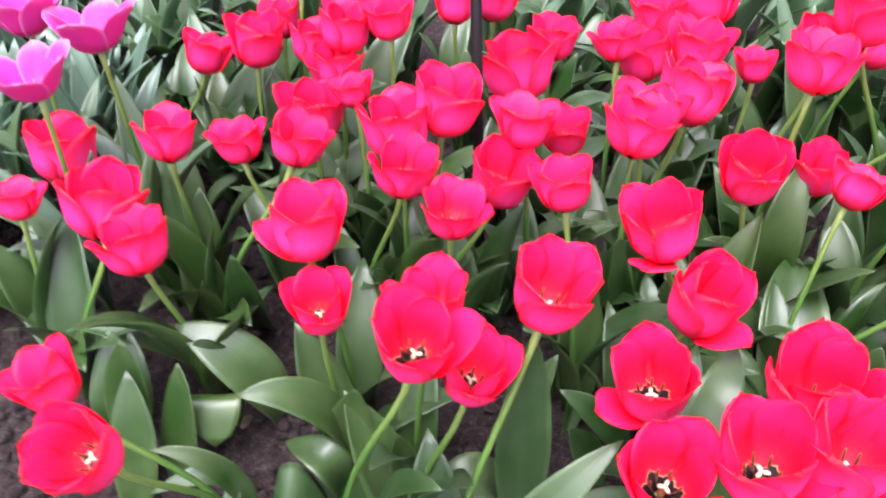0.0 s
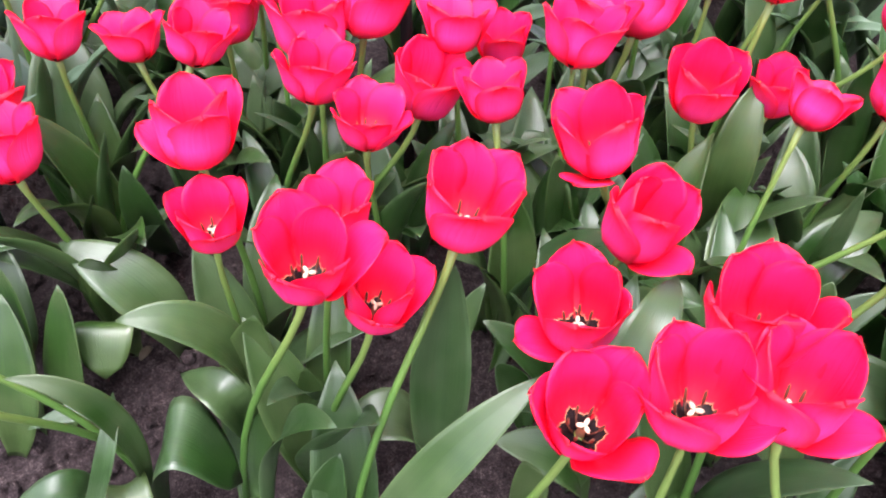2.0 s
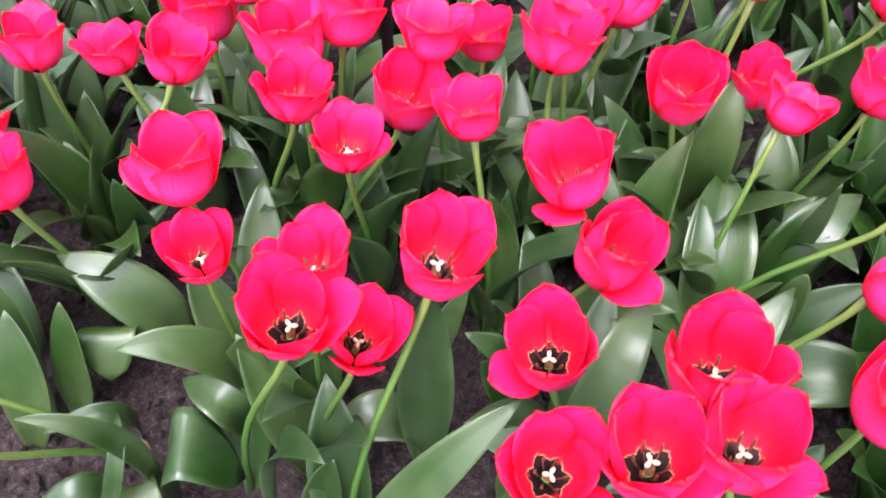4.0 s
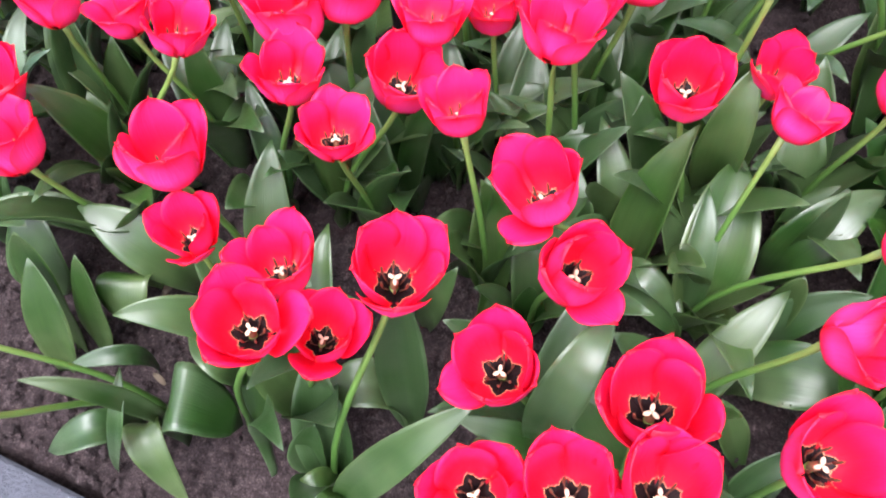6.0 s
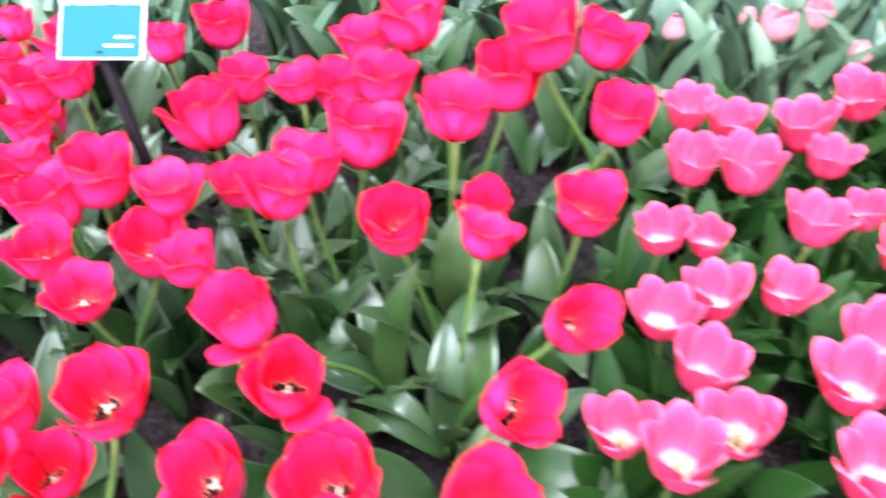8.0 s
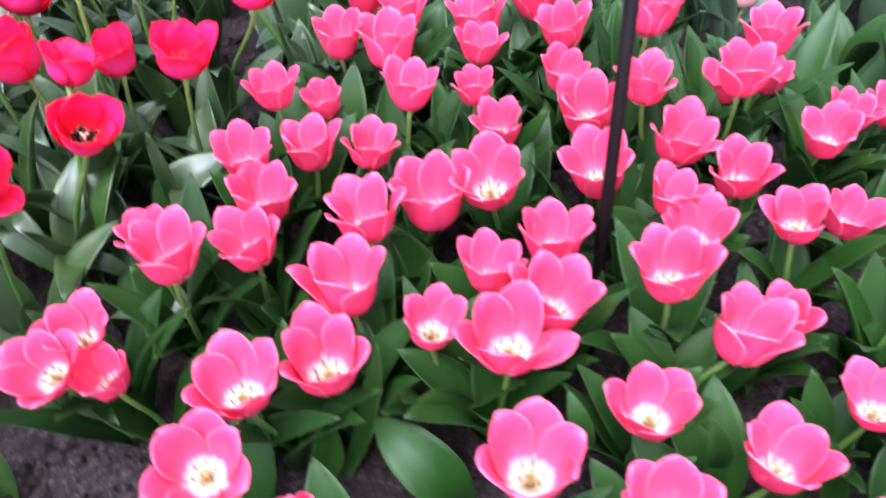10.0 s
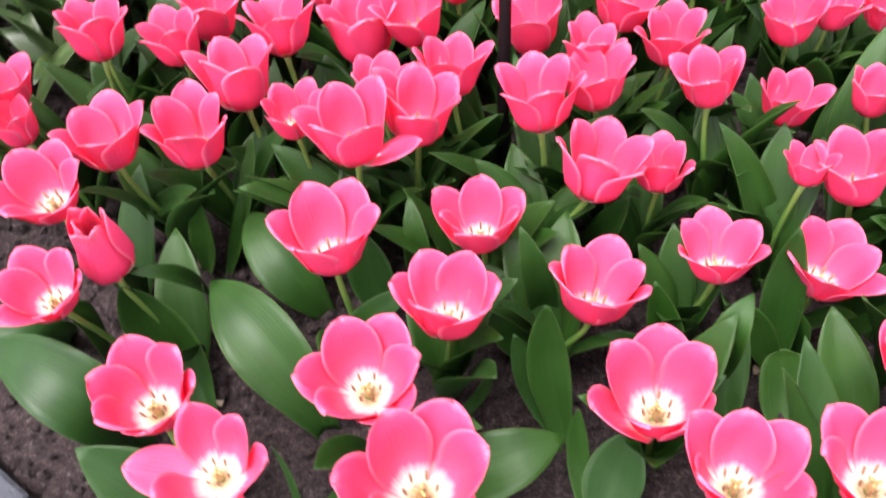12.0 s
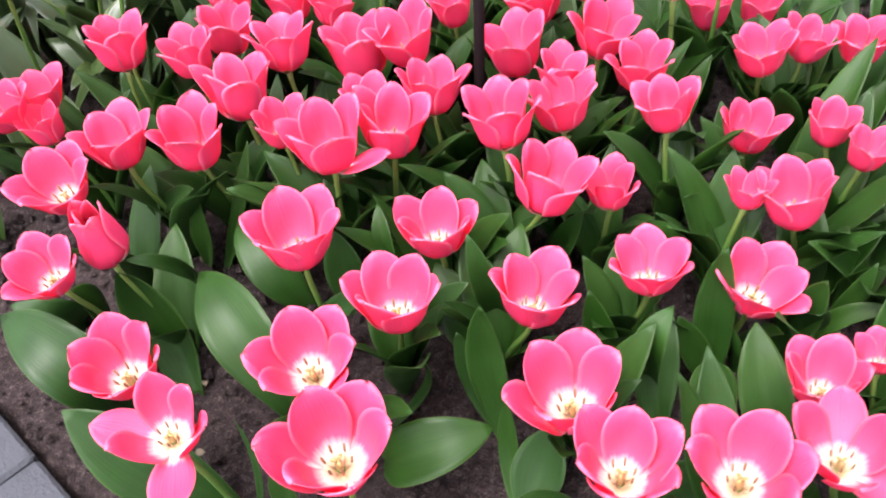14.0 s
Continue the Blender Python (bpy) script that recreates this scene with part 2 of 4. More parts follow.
def tube(name, centres, radii, mat, sides=8, cap=True):
    c = [Vector(p) for p in centres]
    verts, uvs, faces = [], [], []
    for i, p in enumerate(c):
        d = (c[min(i + 1, len(c) - 1)] - c[max(i - 1, 0)]).normalized()
        q = d.to_track_quat("Z", "Y").to_matrix()
        for k in range(sides):
            a = 2 * math.pi * k / sides
            verts.append(p + q @ Vector((math.cos(a), math.sin(a), 0)) * radii[i])
            uvs.append((k / sides, i / (len(c) - 1)))
    for i in range(len(c) - 1):
        for k in range(sides):
            a, b = i * sides + k, i * sides + (k + 1) % sides
            faces.append((a, b, b + sides, a + sides))
    if cap:
        faces += [tuple(range(sides - 1, -1, -1)), tuple(range((len(c) - 1) * sides, len(c) * sides))]
    return mesh_of(name, verts, faces, uvs, None, (mat,))


def child(name, me, parent, m=None, label=""):
    ob = new(name, me)
    ob.parent = parent
    if m is not None:
        ob.matrix_basis = m
    return tagged(ob, label) if label else ob


def box_mesh(name, sx, sy, sz, mat, bevel=0.003, jitter=0.0, rng=None):
    bm = bmesh.new()
    bmesh.ops.create_cube(bm, size=1.0)
    for v in bm.verts:
        v.co = Vector((v.co.x * sx, v.co.y * sy, v.co.z * sz))
        if rng:
            v.co += Vector([rng.uniform(-jitter, jitter) for _ in range(3)])
    bmesh.ops.bevel(bm, geom=list(bm.edges), offset=bevel, segments=1, affect="EDGES")
    me = bpy.data.meshes.new(name)
    bm.to_mesh(me)
    bm.free()
    me.materials.append(mat)
    return me


# ---- ground: a slightly raised bed behind a kerb ----
KERB_A = Vector((-0.36, 0.435, 0))
KERB_D = Vector((1.03, -0.367, 0)).normalized()
KERB_N = Vector((-KERB_D.y, KERB_D.x, 0))


def bed_depth(x, y):
    return (Vector((x, y, 0)) - KERB_A).dot(KERB_N)


def ground(x, y):
    d = bed_depth(x, y)
    s = min(1.0, max(0.0, d / 0.3))
    z = -0.06 + 0.08 * s * s * (3 - 2 * s)
    return z if d > 0 else -0.075


def build_soil():
    rng = random.Random(5)
    step = 0.016
    xs = [-60, -12, -3.5, -2.2] + [-1.4 + step * i for i in range(int(3.9 / step))] + [3.4, 5, 14, 60]
    ys = [-60, -12, -3, -1.2, -0.6] + [-0.25 + step * i for i in range(int(2.6 / step))] + [3.2, 4.5, 14, 60]
    verts, faces = [], []
    for y in ys:
        for x in xs:
            d = bed_depth(x, y)
            if d < 0.004:
                z = -0.16
            else:
                lump = noise.noise(Vector((x * 14, y * 14, 0))) * 0.010 + noise.noise(Vector((x * 42, y * 42, 3))) * 0.009
                clod = max(0.0, noise.noise(Vector((x * 75, y * 75, 9)))) ** 1.4 * 0.020
                z = ground(x, y) + (lump + clod) * min(1.0, d / 0.05 + 0.2)
            verts.append((x, y, z))
    w = len(xs)
    for i in range(len(ys) - 1):
        for j in range(w - 1):
            a = i * w + j
            faces.append((a, a + 1, a + 1 + w, a + w))
    ob = new("ground", mesh_of("ground", verts, faces, None, None, (SOIL,)))
    tagged(ob, "dark crumbly garden soil of a raised flower bed", "soil", kind="structure")


build_soil()


def build_clods():
    """Loose crumbs of earth over the front of the bed, past counting."""
    rng = random.Random(8)
    verts, faces = [], []
    base = [Vector(v) for v in ((0, 0, 1), (0.9, 0, 0.2), (0.2, 0.85, 0.15), (-0.8, 0.4, 0.2), (-0.6, -0.7, 0.1), (0.4, -0.8, 0.2), (0, 0, -0.8))]
    tris = [(0, 1, 2), (0, 2, 3), (0, 3, 4), (0, 4, 5), (0, 5, 1), (6, 2, 1), (6, 3, 2), (6, 4, 3), (6, 5, 4), (6, 1, 5)]
    for _ in range(26000):
        x, y = rng.uniform(-0.75, 1.9), rng.uniform(-0.3, 1.3)
        if bed_depth(x, y) < 0.012:
            continue
        s = rng.choice((0.0015, 0.002, 0.0025, 0.003, 0.004, 0.005, 0.006, 0.009, 0.012)) * rng.uniform(0.7, 1.2)
        m = pose(x, y, ground(x, y) + s * 0.3 + 0.004, rng.uniform(0, 360), rng.uniform(-40, 40), rng.uniform(0, 360))
        k = len(verts)
        verts += [m @ (v * s * rng.uniform(0.75, 1.2)) for v in base]
        faces += [(a + k, b + k, c + k) for a, b, c in tris]
    ob = new("soil_crumbs", mesh_of("soil_crumbs", verts, faces, None, None, (SOIL,), smooth=False))
    tagged(ob, "loose crumbs of dark earth lying on the bed", "soil crumbs", kind="stuff")


build_clods()


# ---- kerb and paving in front of the bed ----
def along_kerb(s, d, z):
    p = KERB_A + KERB_D * s + KERB_N * d
    return pose(p.x, p.y, z, 0, 0, math.degrees(math.atan2(KERB_D.y, KERB_D.x)))


def build_paving():
    rng = random.Random(21)
    base = new("pavement", box_mesh("pavement_bed", 4.6, 0.78, 0.06, SAND, 0.004))
    base.matrix_basis = along_kerb(0.55, -0.43, -0.127)
    tagged(base, "joint sand bed of the brick path beside the flower bed", "pavement", kind="structure")
    kerb = new("kerb")
    kerb.matrix_basis = along_kerb(0.0, 0.0, -0.1)
    tagged(kerb, "low dark grey stone kerb edging the flower bed", "kerb", kind="structure")
    inv = kerb.matrix_basis.inverted()
    stones = [box_mesh("kerb_stone", 0.196, 0.056, 0.12, KERB_STONE, 0.005, 0.0015, rng) for _ in range(4)]
    for i in range(22):
        m = along_kerb(-1.6 + 0.2 * i, -0.031 + rng.uniform(-0.0015, 0.0015), -0.108 + rng.uniform(-0.001, 0.001))
        child("kerb_stone", stones[i % 4], kerb, inv @ m)
    bricks = [box_mesh("brick", 0.196, 0.094, 0.07, BRICK, 0.005, 0.0015, rng) for _ in range(4)]
    for row in range(7):
        for i in range(22):
            m = along_kerb(-1.6 + 0.2 * i + 0.1 * (row % 2), -0.112 - 0.1 * row, -0.092 + rng.uniform(-0.0015, 0.001))
            child("brick", bricks[(i + row) % 4], base, base.matrix_basis.inverted() @ m)


build_paving()


# ---- petals, leaves and stems ----
def petal_grid(length, half, open_deg, tip_deg, turn, curl, point, inner, rng, base_deg=88.0, belly=0.62, rim=0.002):
    """Points of one petal that rises from the flower's base, seen with its back outwards."""
    nv, nu = 14, 9
    r, z, last, rows = 0.0035, 0.0, 0.0, []
    wave = rng.uniform(0, 6)
    for i in range(nv):
        v = 1 - (1 - i / (nv - 1)) ** 1.7
        k = max(0.0, 1 - v / belly)
        th = radians(open_deg + tip_deg * v**4 + (base_deg - open_deg) * k)
        if i:
            r += length * (v - last) * math.sin(th)
            z += length * (v - last) * math.cos(th)
        last = v
        vv = min(v, 0.9999)
        shape = (0.30 + 0.70 * math.sin(math.pi * 0.5 * min(1, vv / 0.64)) ** 1.0)
        if vv > 0.64:
            q = (vv - 0.64) / 0.36
            shape *= max(0.0, 1 - q ** (2.6 - point)) ** (0.5 + 0.3 * point)
        hw = half * max(shape, 0.035)
        rr = max(r, 0.009) * (1.0 - 0.10 * v)
        line = []
        for j in range(nu):
            u = j / (nu - 1) * 2 - 1
            a = u * min(hw / rr, 1.25)
            keep = rr * math.cos(a) - (rr - r)
            rad = keep + (rr * (1 - math.cos(a))) * 0.22 - curl * u * u * v * (1 - v) * 0.012 + rim * u * u * max(0.0, v - 0.7) + 0.0022 * (1 - abs(u)) ** 2 * math.sin(math.pi * v)
            rad += 0.0012 * math.sin(wave + 5 * u + 7 * v) * v * v + 0.0008 * math.sin(2 * wave + 11 * u) * max(0.0, v - 0.6) * 2
            line.append((rad, rr * math.sin(a), z - 0.0022 * u * u * (1 - v) + 0.0010 * math.sin(wave + 9 * u) * v * v))
        rows.append(line)
    rot = Matrix.Rotation(radians(turn), 3, "Z")
    return [[tuple(rot @ Vector(p)) for p in line] for line in rows]


def flower_kind(name, mats, seed, length, half, open_deg, tip_deg, point, spread=5.0, flop=(), cup=0.62, flop_deg=60, flop_size=1.0, squat=0.95):
    """Six petals of one flower, as meshes; size 1 is a flower about eight centimetres across."""
    rng = random.Random(seed)
    petals = []
    for i in range(6):
        inner = i % 2
        o = open_deg + rng.uniform(-spread, spread) - 3 * inner
        tip = tip_deg + rng.uniform(-10, 10)
        base, belly = 88.0, cup
        if i in flop:
            o, tip, base, belly = flop_deg, 15, 90, 0.5
        k = flop_size if i in flop else 1.0
        g = petal_grid(k * length * (1 - 0.03 * inner) * rng.uniform(0.94, 1.05), k * half * rng.uniform(0.93, 1.06), o, tip, 60 * i + rng.uniform(-7, 7), rng.uniform(0.1, 0.7), point, inner, rng, base, belly, -0.005 if name == "red" else 0.003)
        if inner:
            g = [[(x * 0.94, y * 0.94, z + 0.001) for x, y, z in row] for row in g]
        g = [[(x, y, z * squat) for x, y, z in row] for row in g]
        petals.append(sheet(name + "_petal", g, 0.0009, mats, 1, 0, 1.7))
    firm = [np.array([v.co for v in p.vertices]) for i, p in enumerate(petals) if i not in flop]
    across = 2 * np.mean([np.hypot(p[:, 0], p[:, 1]).max() for p in firm])
    tall = np.mean([p[:, 2].max() for p in firm])
    return petals, across, tall


RED_MATS, PINK_MATS, MAG_MATS, BUD_MATS = (RED_IN, RED_OUT), (PINK_IN, PINK_OUT), (MAG_OUT, MAG_OUT), (BUD_SKIN, BUD_SKIN)
FLOWERS = {
    "red_c": [flower_kind("red", RED_MATS, 10 + i, 0.074, 0.0258, o, t, 0.26, 7, (), 0.52, squat=0.83) for i, (o, t) in enumerate(((6, 13), (10, 18), (4, 12), (12, 22), (9, 15)))],
    "red_o": [flower_kind("red", RED_MATS, 20 + i, 0.074, 0.0280, o, t, 0.28, 8, (), 0.52, squat=0.94) for i, (o, t) in enumerate(((7, 8), (11, 12), (5, 8), (10, 16), (6, 12)))],
    "red_o2": [flower_kind("red", RED_MATS, 30, 0.074, 0.030, 3, 10, 0.4, 7, (0,), 0.54, 40, 0.72), flower_kind("red", RED_MATS, 31, 0.074, 0.030, 5, 10, 0.4, 7, (0,), 0.54, 46, 0.70)],
    "pink_p": [flower_kind("pink", PINK_MATS, 40 + i, 0.075, 0.0225, o, t, 0.42, 7, (), 0.50) for i, (o, t) in enumerate(((10, 26), (13, 20), (8, 32), (15, 22), (11, 36)))],
    "pink_o": [flower_kind("pink", PINK_MATS, 50 + i, 0.077, 0.0275, o, t, 0.42, 6, (), 0.50) for i, (o, t) in enumerate(((17, 20), (15, 26), (19, 14), (16, 30), (13, 24)))],
    "pink_px": [flower_kind("pink", PINK_MATS, 60, 0.080, 0.0255, 10, 18, 0.6, 6, (5,), 0.52, 80), flower_kind("pink", PINK_MATS, 61, 0.080, 0.025, 16, 18, 0.6, 8, (3, 5), 0.52, 70)],
    "pink_pf": [flower_kind("pink", PINK_MATS, 63, 0.076, 0.0250, 11, 22, 0.45, 6, (5,), 0.50, 66, 0.80)],
    "pink_p1": [flower_kind("pink", PINK_MATS, 70, 0.086, 0.0190, -10, 8, 0.7, 4, (), 0.46)],
    "magenta_o": [flower_kind("magenta", MAG_MATS, 75 + i, 0.085, 0.028, 26, 24, 0.4, 8, (), 0.52) for i in range(3)],
    "bud_b": [flower_kind("bud", BUD_MATS, 80 + i, 0.052, 0.020, -14, -18, 0.3, 4, (), 0.56) for i in range(3)],
    "bud_d": [flower_kind("bud", BUD_MATS, 85 + i, 0.050, 0.020, 0, -10, 0.2, 6, (), 0.62) for i in range(2)],
}


def pistil_mesh(name, body, top):
    verts, faces, slots = [], [], []
    prof = ((0.0, 0.0028), (0.004, 0.0038), (0.011, 0.0036), (0.016, 0.0028), (0.018, 0.0030))
    for z, r in prof:
        verts += [(r * math.cos(a) * (1 + 0.12 * math.cos(3 * a)), r * math.sin(a) * (1 + 0.12 * math.cos(3 * a)), z) for a in (2 * math.pi * k / 9 for k in range(9))]
    for i in range(4):
        for k in range(9):
            a, b = i * 9 + k, i * 9 + (k + 1) % 9
            faces.append((a, b, b + 9, a + 9))
            slots.append(0)
    # three narrow swollen arms on top
    for lobe in range(3):
        t = 2.094 * lobe
        c = Vector((0.0034 * math.cos(t), 0.0034 * math.sin(t), 0.0192))
        k0 = len(verts)
        for rr, zz in ((0, -0.0018), (0.9, -0.0009), (1.0, 0.0008), (0, 0.0020)):
            for k in range(7):
                a = 2 * math.pi * k / 7
                p, q = 0.0034 * rr * math.cos(a), 0.0019 * rr * math.sin(a)
                verts.append((c.x + p * math.cos(t) - q * math.sin(t), c.y + p * math.sin(t) + q * math.cos(t), c.z + zz))
        for i in range(3):
            for k in range(7):
                a, b = k0 + i * 7 + k, k0 + i * 7 + (k + 1) % 7
                faces.append((a, b, b + 7, a + 7))
                slots.append(1)
    return mesh_of(name, verts, faces, None, slots, (body, top))


def stamen_mesh(name, thread, anther):
    a = tube(name, [(0.0045, 0, 0.002), (0.008, 0, 0.008), (0.0095, 0, 0.0125)], (0.0008, 0.0006, 0.0005), thread, 5)
    b = tube(name, [(0.0095, 0, 0.0115), (0.0100, 0, 0.015), (0.0108, 0, 0.021), (0.0112, 0, 0.023)], (0.0006, 0.0012, 0.0010, 0.0003), anther, 6)
    bm = bmesh.new()
    bm.from_mesh(a)
    n = len(bm.faces)
    bm.from_mesh(b)
    bm.faces.ensure_lookup_table()
    for i, f in enumerate(bm.faces):
        f.material_index = 1 if i >= n else 0
    me = bpy.data.meshes.new(name)
    bm.to_mesh(me)
    bm.free()
    me.materials.append(thread)
    me.materials.append(anther)
    return me


HEARTS = {
    "red": (pistil_mesh("pistil", ANTHER_OLIVE, PISTIL_PALE), stamen_mesh("stamen", ANTHER_DARK, ANTHER_DARK)),
    "pink": (pistil_mesh("pistil", PISTIL, PISTIL), stamen_mesh("stamen", PISTIL_PALE, ANTHER_OLIVE)),
}


def leaf_grid(length, width, rise, bend, fold, twist, rng, late=1.5):
    """A leaf that leaves its plant along +x, rising at first and then arching over."""
    nv, nu = 15, 7
    p, rows = Vector((0.003, 0, 0)), []
    wave, ruffle = rng.uniform(0, 6), rng.uniform(0.6, 1.5)
    for i in range(nv):
        v = i / (nv - 1)
        th = radians(rise - bend * v**late)
        t = Vector((math.cos(th), 0, math.sin(th)))
        up = Vector((-math.sin(th), 0, math.cos(th)))
        if i:
            p = p + t * (length / (nv - 1))
        shape = (0.36 + 0.64 * math.sin(math.pi * 0.5 * min(1, v / 0.46)) ** 1.3) if v < 0.46 else max(0.0, 1 - ((v - 0.46) / 0.54) ** 2.3)
        hw = width * 0.5 * max(shape, 0.02)
        tw = radians(twist) * v
        f = radians(fold) * (1 - 0.55 * v)
        line = []
        for j in range(nu):
            u = j / (nu - 1) * 2 - 1
            a = abs(u) * f
            side, lift = hw * u * math.cos(a * 0.75), hw * abs(u) * math.sin(a)
            lift += 0.035 * width * ruffle * math.sin(wave + 8 * v + (1.5 if u > 0 else 0)) * u * u * math.sin(math.pi * v)
            s2, l2 = side * math.cos(tw) - lift * math.sin(tw), side * math.sin(tw) + lift * math.cos(tw)
            line.append(tuple(p + Vector((0, 1, 0)) * s2 + up * l2))
        rows.append(line)
    return rows


def leaf_set(name, mat, seed, count, lengths, widths, rises, bends):
    rng = random.Random(seed)
    out = []
    for _ in range(count):
        g = leaf_grid(rng.uniform(*lengths), rng.uniform(*widths), rng.uniform(*rises), rng.uniform(*bends), rng.uniform(18, 50), rng.uniform(-35, 35), rng, rng.uniform(1.2, 2.4))
        out.append(sheet(name, g, 0.0011, (mat, mat)))
    return out


LEAVES = {
    "red": leaf_set("leaf", LEAF, 101, 18, (0.19, 0.28), (0.046, 0.076), (70, 89), (5, 75)),
    "pink": leaf_set("leaf", FRESH_LEAF, 102, 16, (0.16, 0.24), (0.044, 0.074), (62, 88), (5, 45)),
    "far": leaf_set("leaf", GREY_LEAF, 103, 10, (0.20, 0.30), (0.035, 0.060), (72, 88), (5, 70)),
}

RED, PINK, MAGENTA, BUD = "red", "pink", "magenta", "bud"
TAGS = {
    "red": ("red tulip with cupped glossy petals on a green stem", "tulip", "red tulips in the bed"),
    "magenta": ("large magenta tulip with wide open pale-rimmed petals", "tulip", "magenta tulips beside the bed"),
    "bud": ("pale pink double tulip bud above grey-green leaves", "tulip", "budding tulips behind the bed"),
    "pink": ("pink tulip with a white heart and pale petal rims", "tulip", "pink tulips in the bed"),
}
PLANTS, PINKS, HEADS, TO_GROW = [], [], [], []
planted = random.Random(77)


def stem_points(root, top, rng):
    a, b = Vector(root), Vector(top)
    lift = (b - a).length * 0.5
    c1 = a + Vector((0, 0, lift)) + (b - a) * 0.05
    c2 = b - ((b - a).normalized() * 0.6 + Vector((0, 0, 0.4))).normalized() * lift * 0.5
    c2 += Vector((rng.uniform(-0.008, 0.008), rng.uniform(-0.008, 0.008), 0))
    pts = []
    for i in range(9):
        t = i / 8
        pts.append(a * (1 - t) ** 3 + c1 * 3 * t * (1 - t) ** 2 + c2 * 3 * t * t * (1 - t) + b * t**3)
    return pts


def tulip(kind, x, y, z, rx, ry, width, form="", leaves=None, spin=None, lean=None, kind_of=None):
    """One tulip plant: where its cup's middle is, where it is rooted, and how wide the cup is."""
    rng = random.Random(round(x * 1000) * 4001 + round(y * 1000))
    form = form or ("c" if kind == "red" else "p")
    kinds = FLOWERS[kind + "_" + form]
    petals, across, tall = rng.choice(kinds) if kind_of is None else kinds[kind_of]
    size = width * ((1.05 if form[0] == "o" else 1.09) if kind == "red" else 1.03) / across
    gz = ground(rx, ry) - 0.004
    plant = new("tulip")
    plant.matrix_basis = pose(rx, ry, gz)
    label, cat, group = TAGS[kind]
    if form in ("o", "o2") and kind == "red":
        label = "wide open red tulip showing its dark heart"
    elif form in ("o", "px") and kind == "pink":
        label = "wide open pink tulip showing its white heart"
    tagged(plant, label, cat, group)
    axis = Vector((x - rx, y - ry, (z - gz) * 2.1)).normalized()
    tilt = Vector(lean) if lean else Vector((rng.uniform(-0.13, 0.13), rng.uniform(-0.01, 0.20) - (0.06 if kind == "pink" else 0.0), 0))
    axis = (axis + tilt).normalized()
    top = Vector((x, y, z)) - axis * tall * 0.53 * size
    pts = [p - Vector((rx, ry, gz)) for p in stem_points((rx, ry, gz), top, rng)]
    rad = [0.0039 - 0.0010 * i / 8 for i in range(9)]
    rad[-1] = 0.0044
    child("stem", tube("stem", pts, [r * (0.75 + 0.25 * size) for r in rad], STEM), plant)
    q = Vector((0, 0, 1)).rotation_difference(axis).to_matrix().to_4x4()
    m = Matrix.Translation(top - Vector((rx, ry, gz))) @ q @ Matrix.Rotation(radians(rng.uniform(0, 360) if spin is None else spin), 4, "Z") @ Matrix.Scale(size, 4)
    for me in petals:
        child("petal", me, plant, m)
    pistil, stamen = HEARTS[kind if kind in HEARTS else "pink"]
    PLANTS.append(plant)
    if kind == "pink":
        PINKS.append(plant)
    child("pistil", pistil, plant, m @ Matrix.Translation((0, 0, 0.001)) @ Matrix.Scale(0.82, 4))
    for k in range(6):
        child("stamen", stamen, plant, m @ Matrix.Rotation(radians(60 * k + rng.uniform(-8, 8)), 4, "Z"))
    HEADS.append((x, y, z, width * 0.46))
    TO_GROW.append((plant, kind, leaves if leaves is not None else rng.choice((3, 4, 4) if kind == "red" else (6, 6, 7))))
    return plant



def strikes(points, margin=1.7):
    """How many of the points lie inside or close beside any flower's cup."""
    p = np.asarray(points)
    h = np.array(HEADS)
    d = p[:, None, :] - h[None, :, :3]
    near = np.linalg.norm(d, axis=2) < h[None, :, 3]
    over = (np.hypot(d[..., 0], d[..., 1]) < margin * h[None, :, 3]) & (d[..., 2] > -0.4 * h[None, :, 3])
    return int((near | over).sum())


def grow_leaves():
    """The leaves of every plant, each turned so that it passes between the flowers."""
    rng = random.Random(78)
    for plant, kind, count in TO_GROW:
        turn, base = rng.uniform(0, 360), plant.matrix_basis
        for k in range(count):
            for attempt in range(14):
                me = rng.choice(LEAVES[kind if kind in LEAVES else "far"])
                s = rng.uniform(0.85, 1.08) * (1.0 if k < 2 else 0.85) * (1 - 0.04 * attempt)
                lm = pose(0, 0, 0.004 + 0.010 * k, 0, 0, turn + 360 * k / max(count, 1) + rng.uniform(-35, 35) * (1 + 0.3 * attempt)) @ Matrix.Scale(s, 4)
                full = base @ lm
                if strikes([full @ v.co for v in list(me.vertices)[::3]]) == 0:
                    child("leaf", me, plant, lm)
                    break


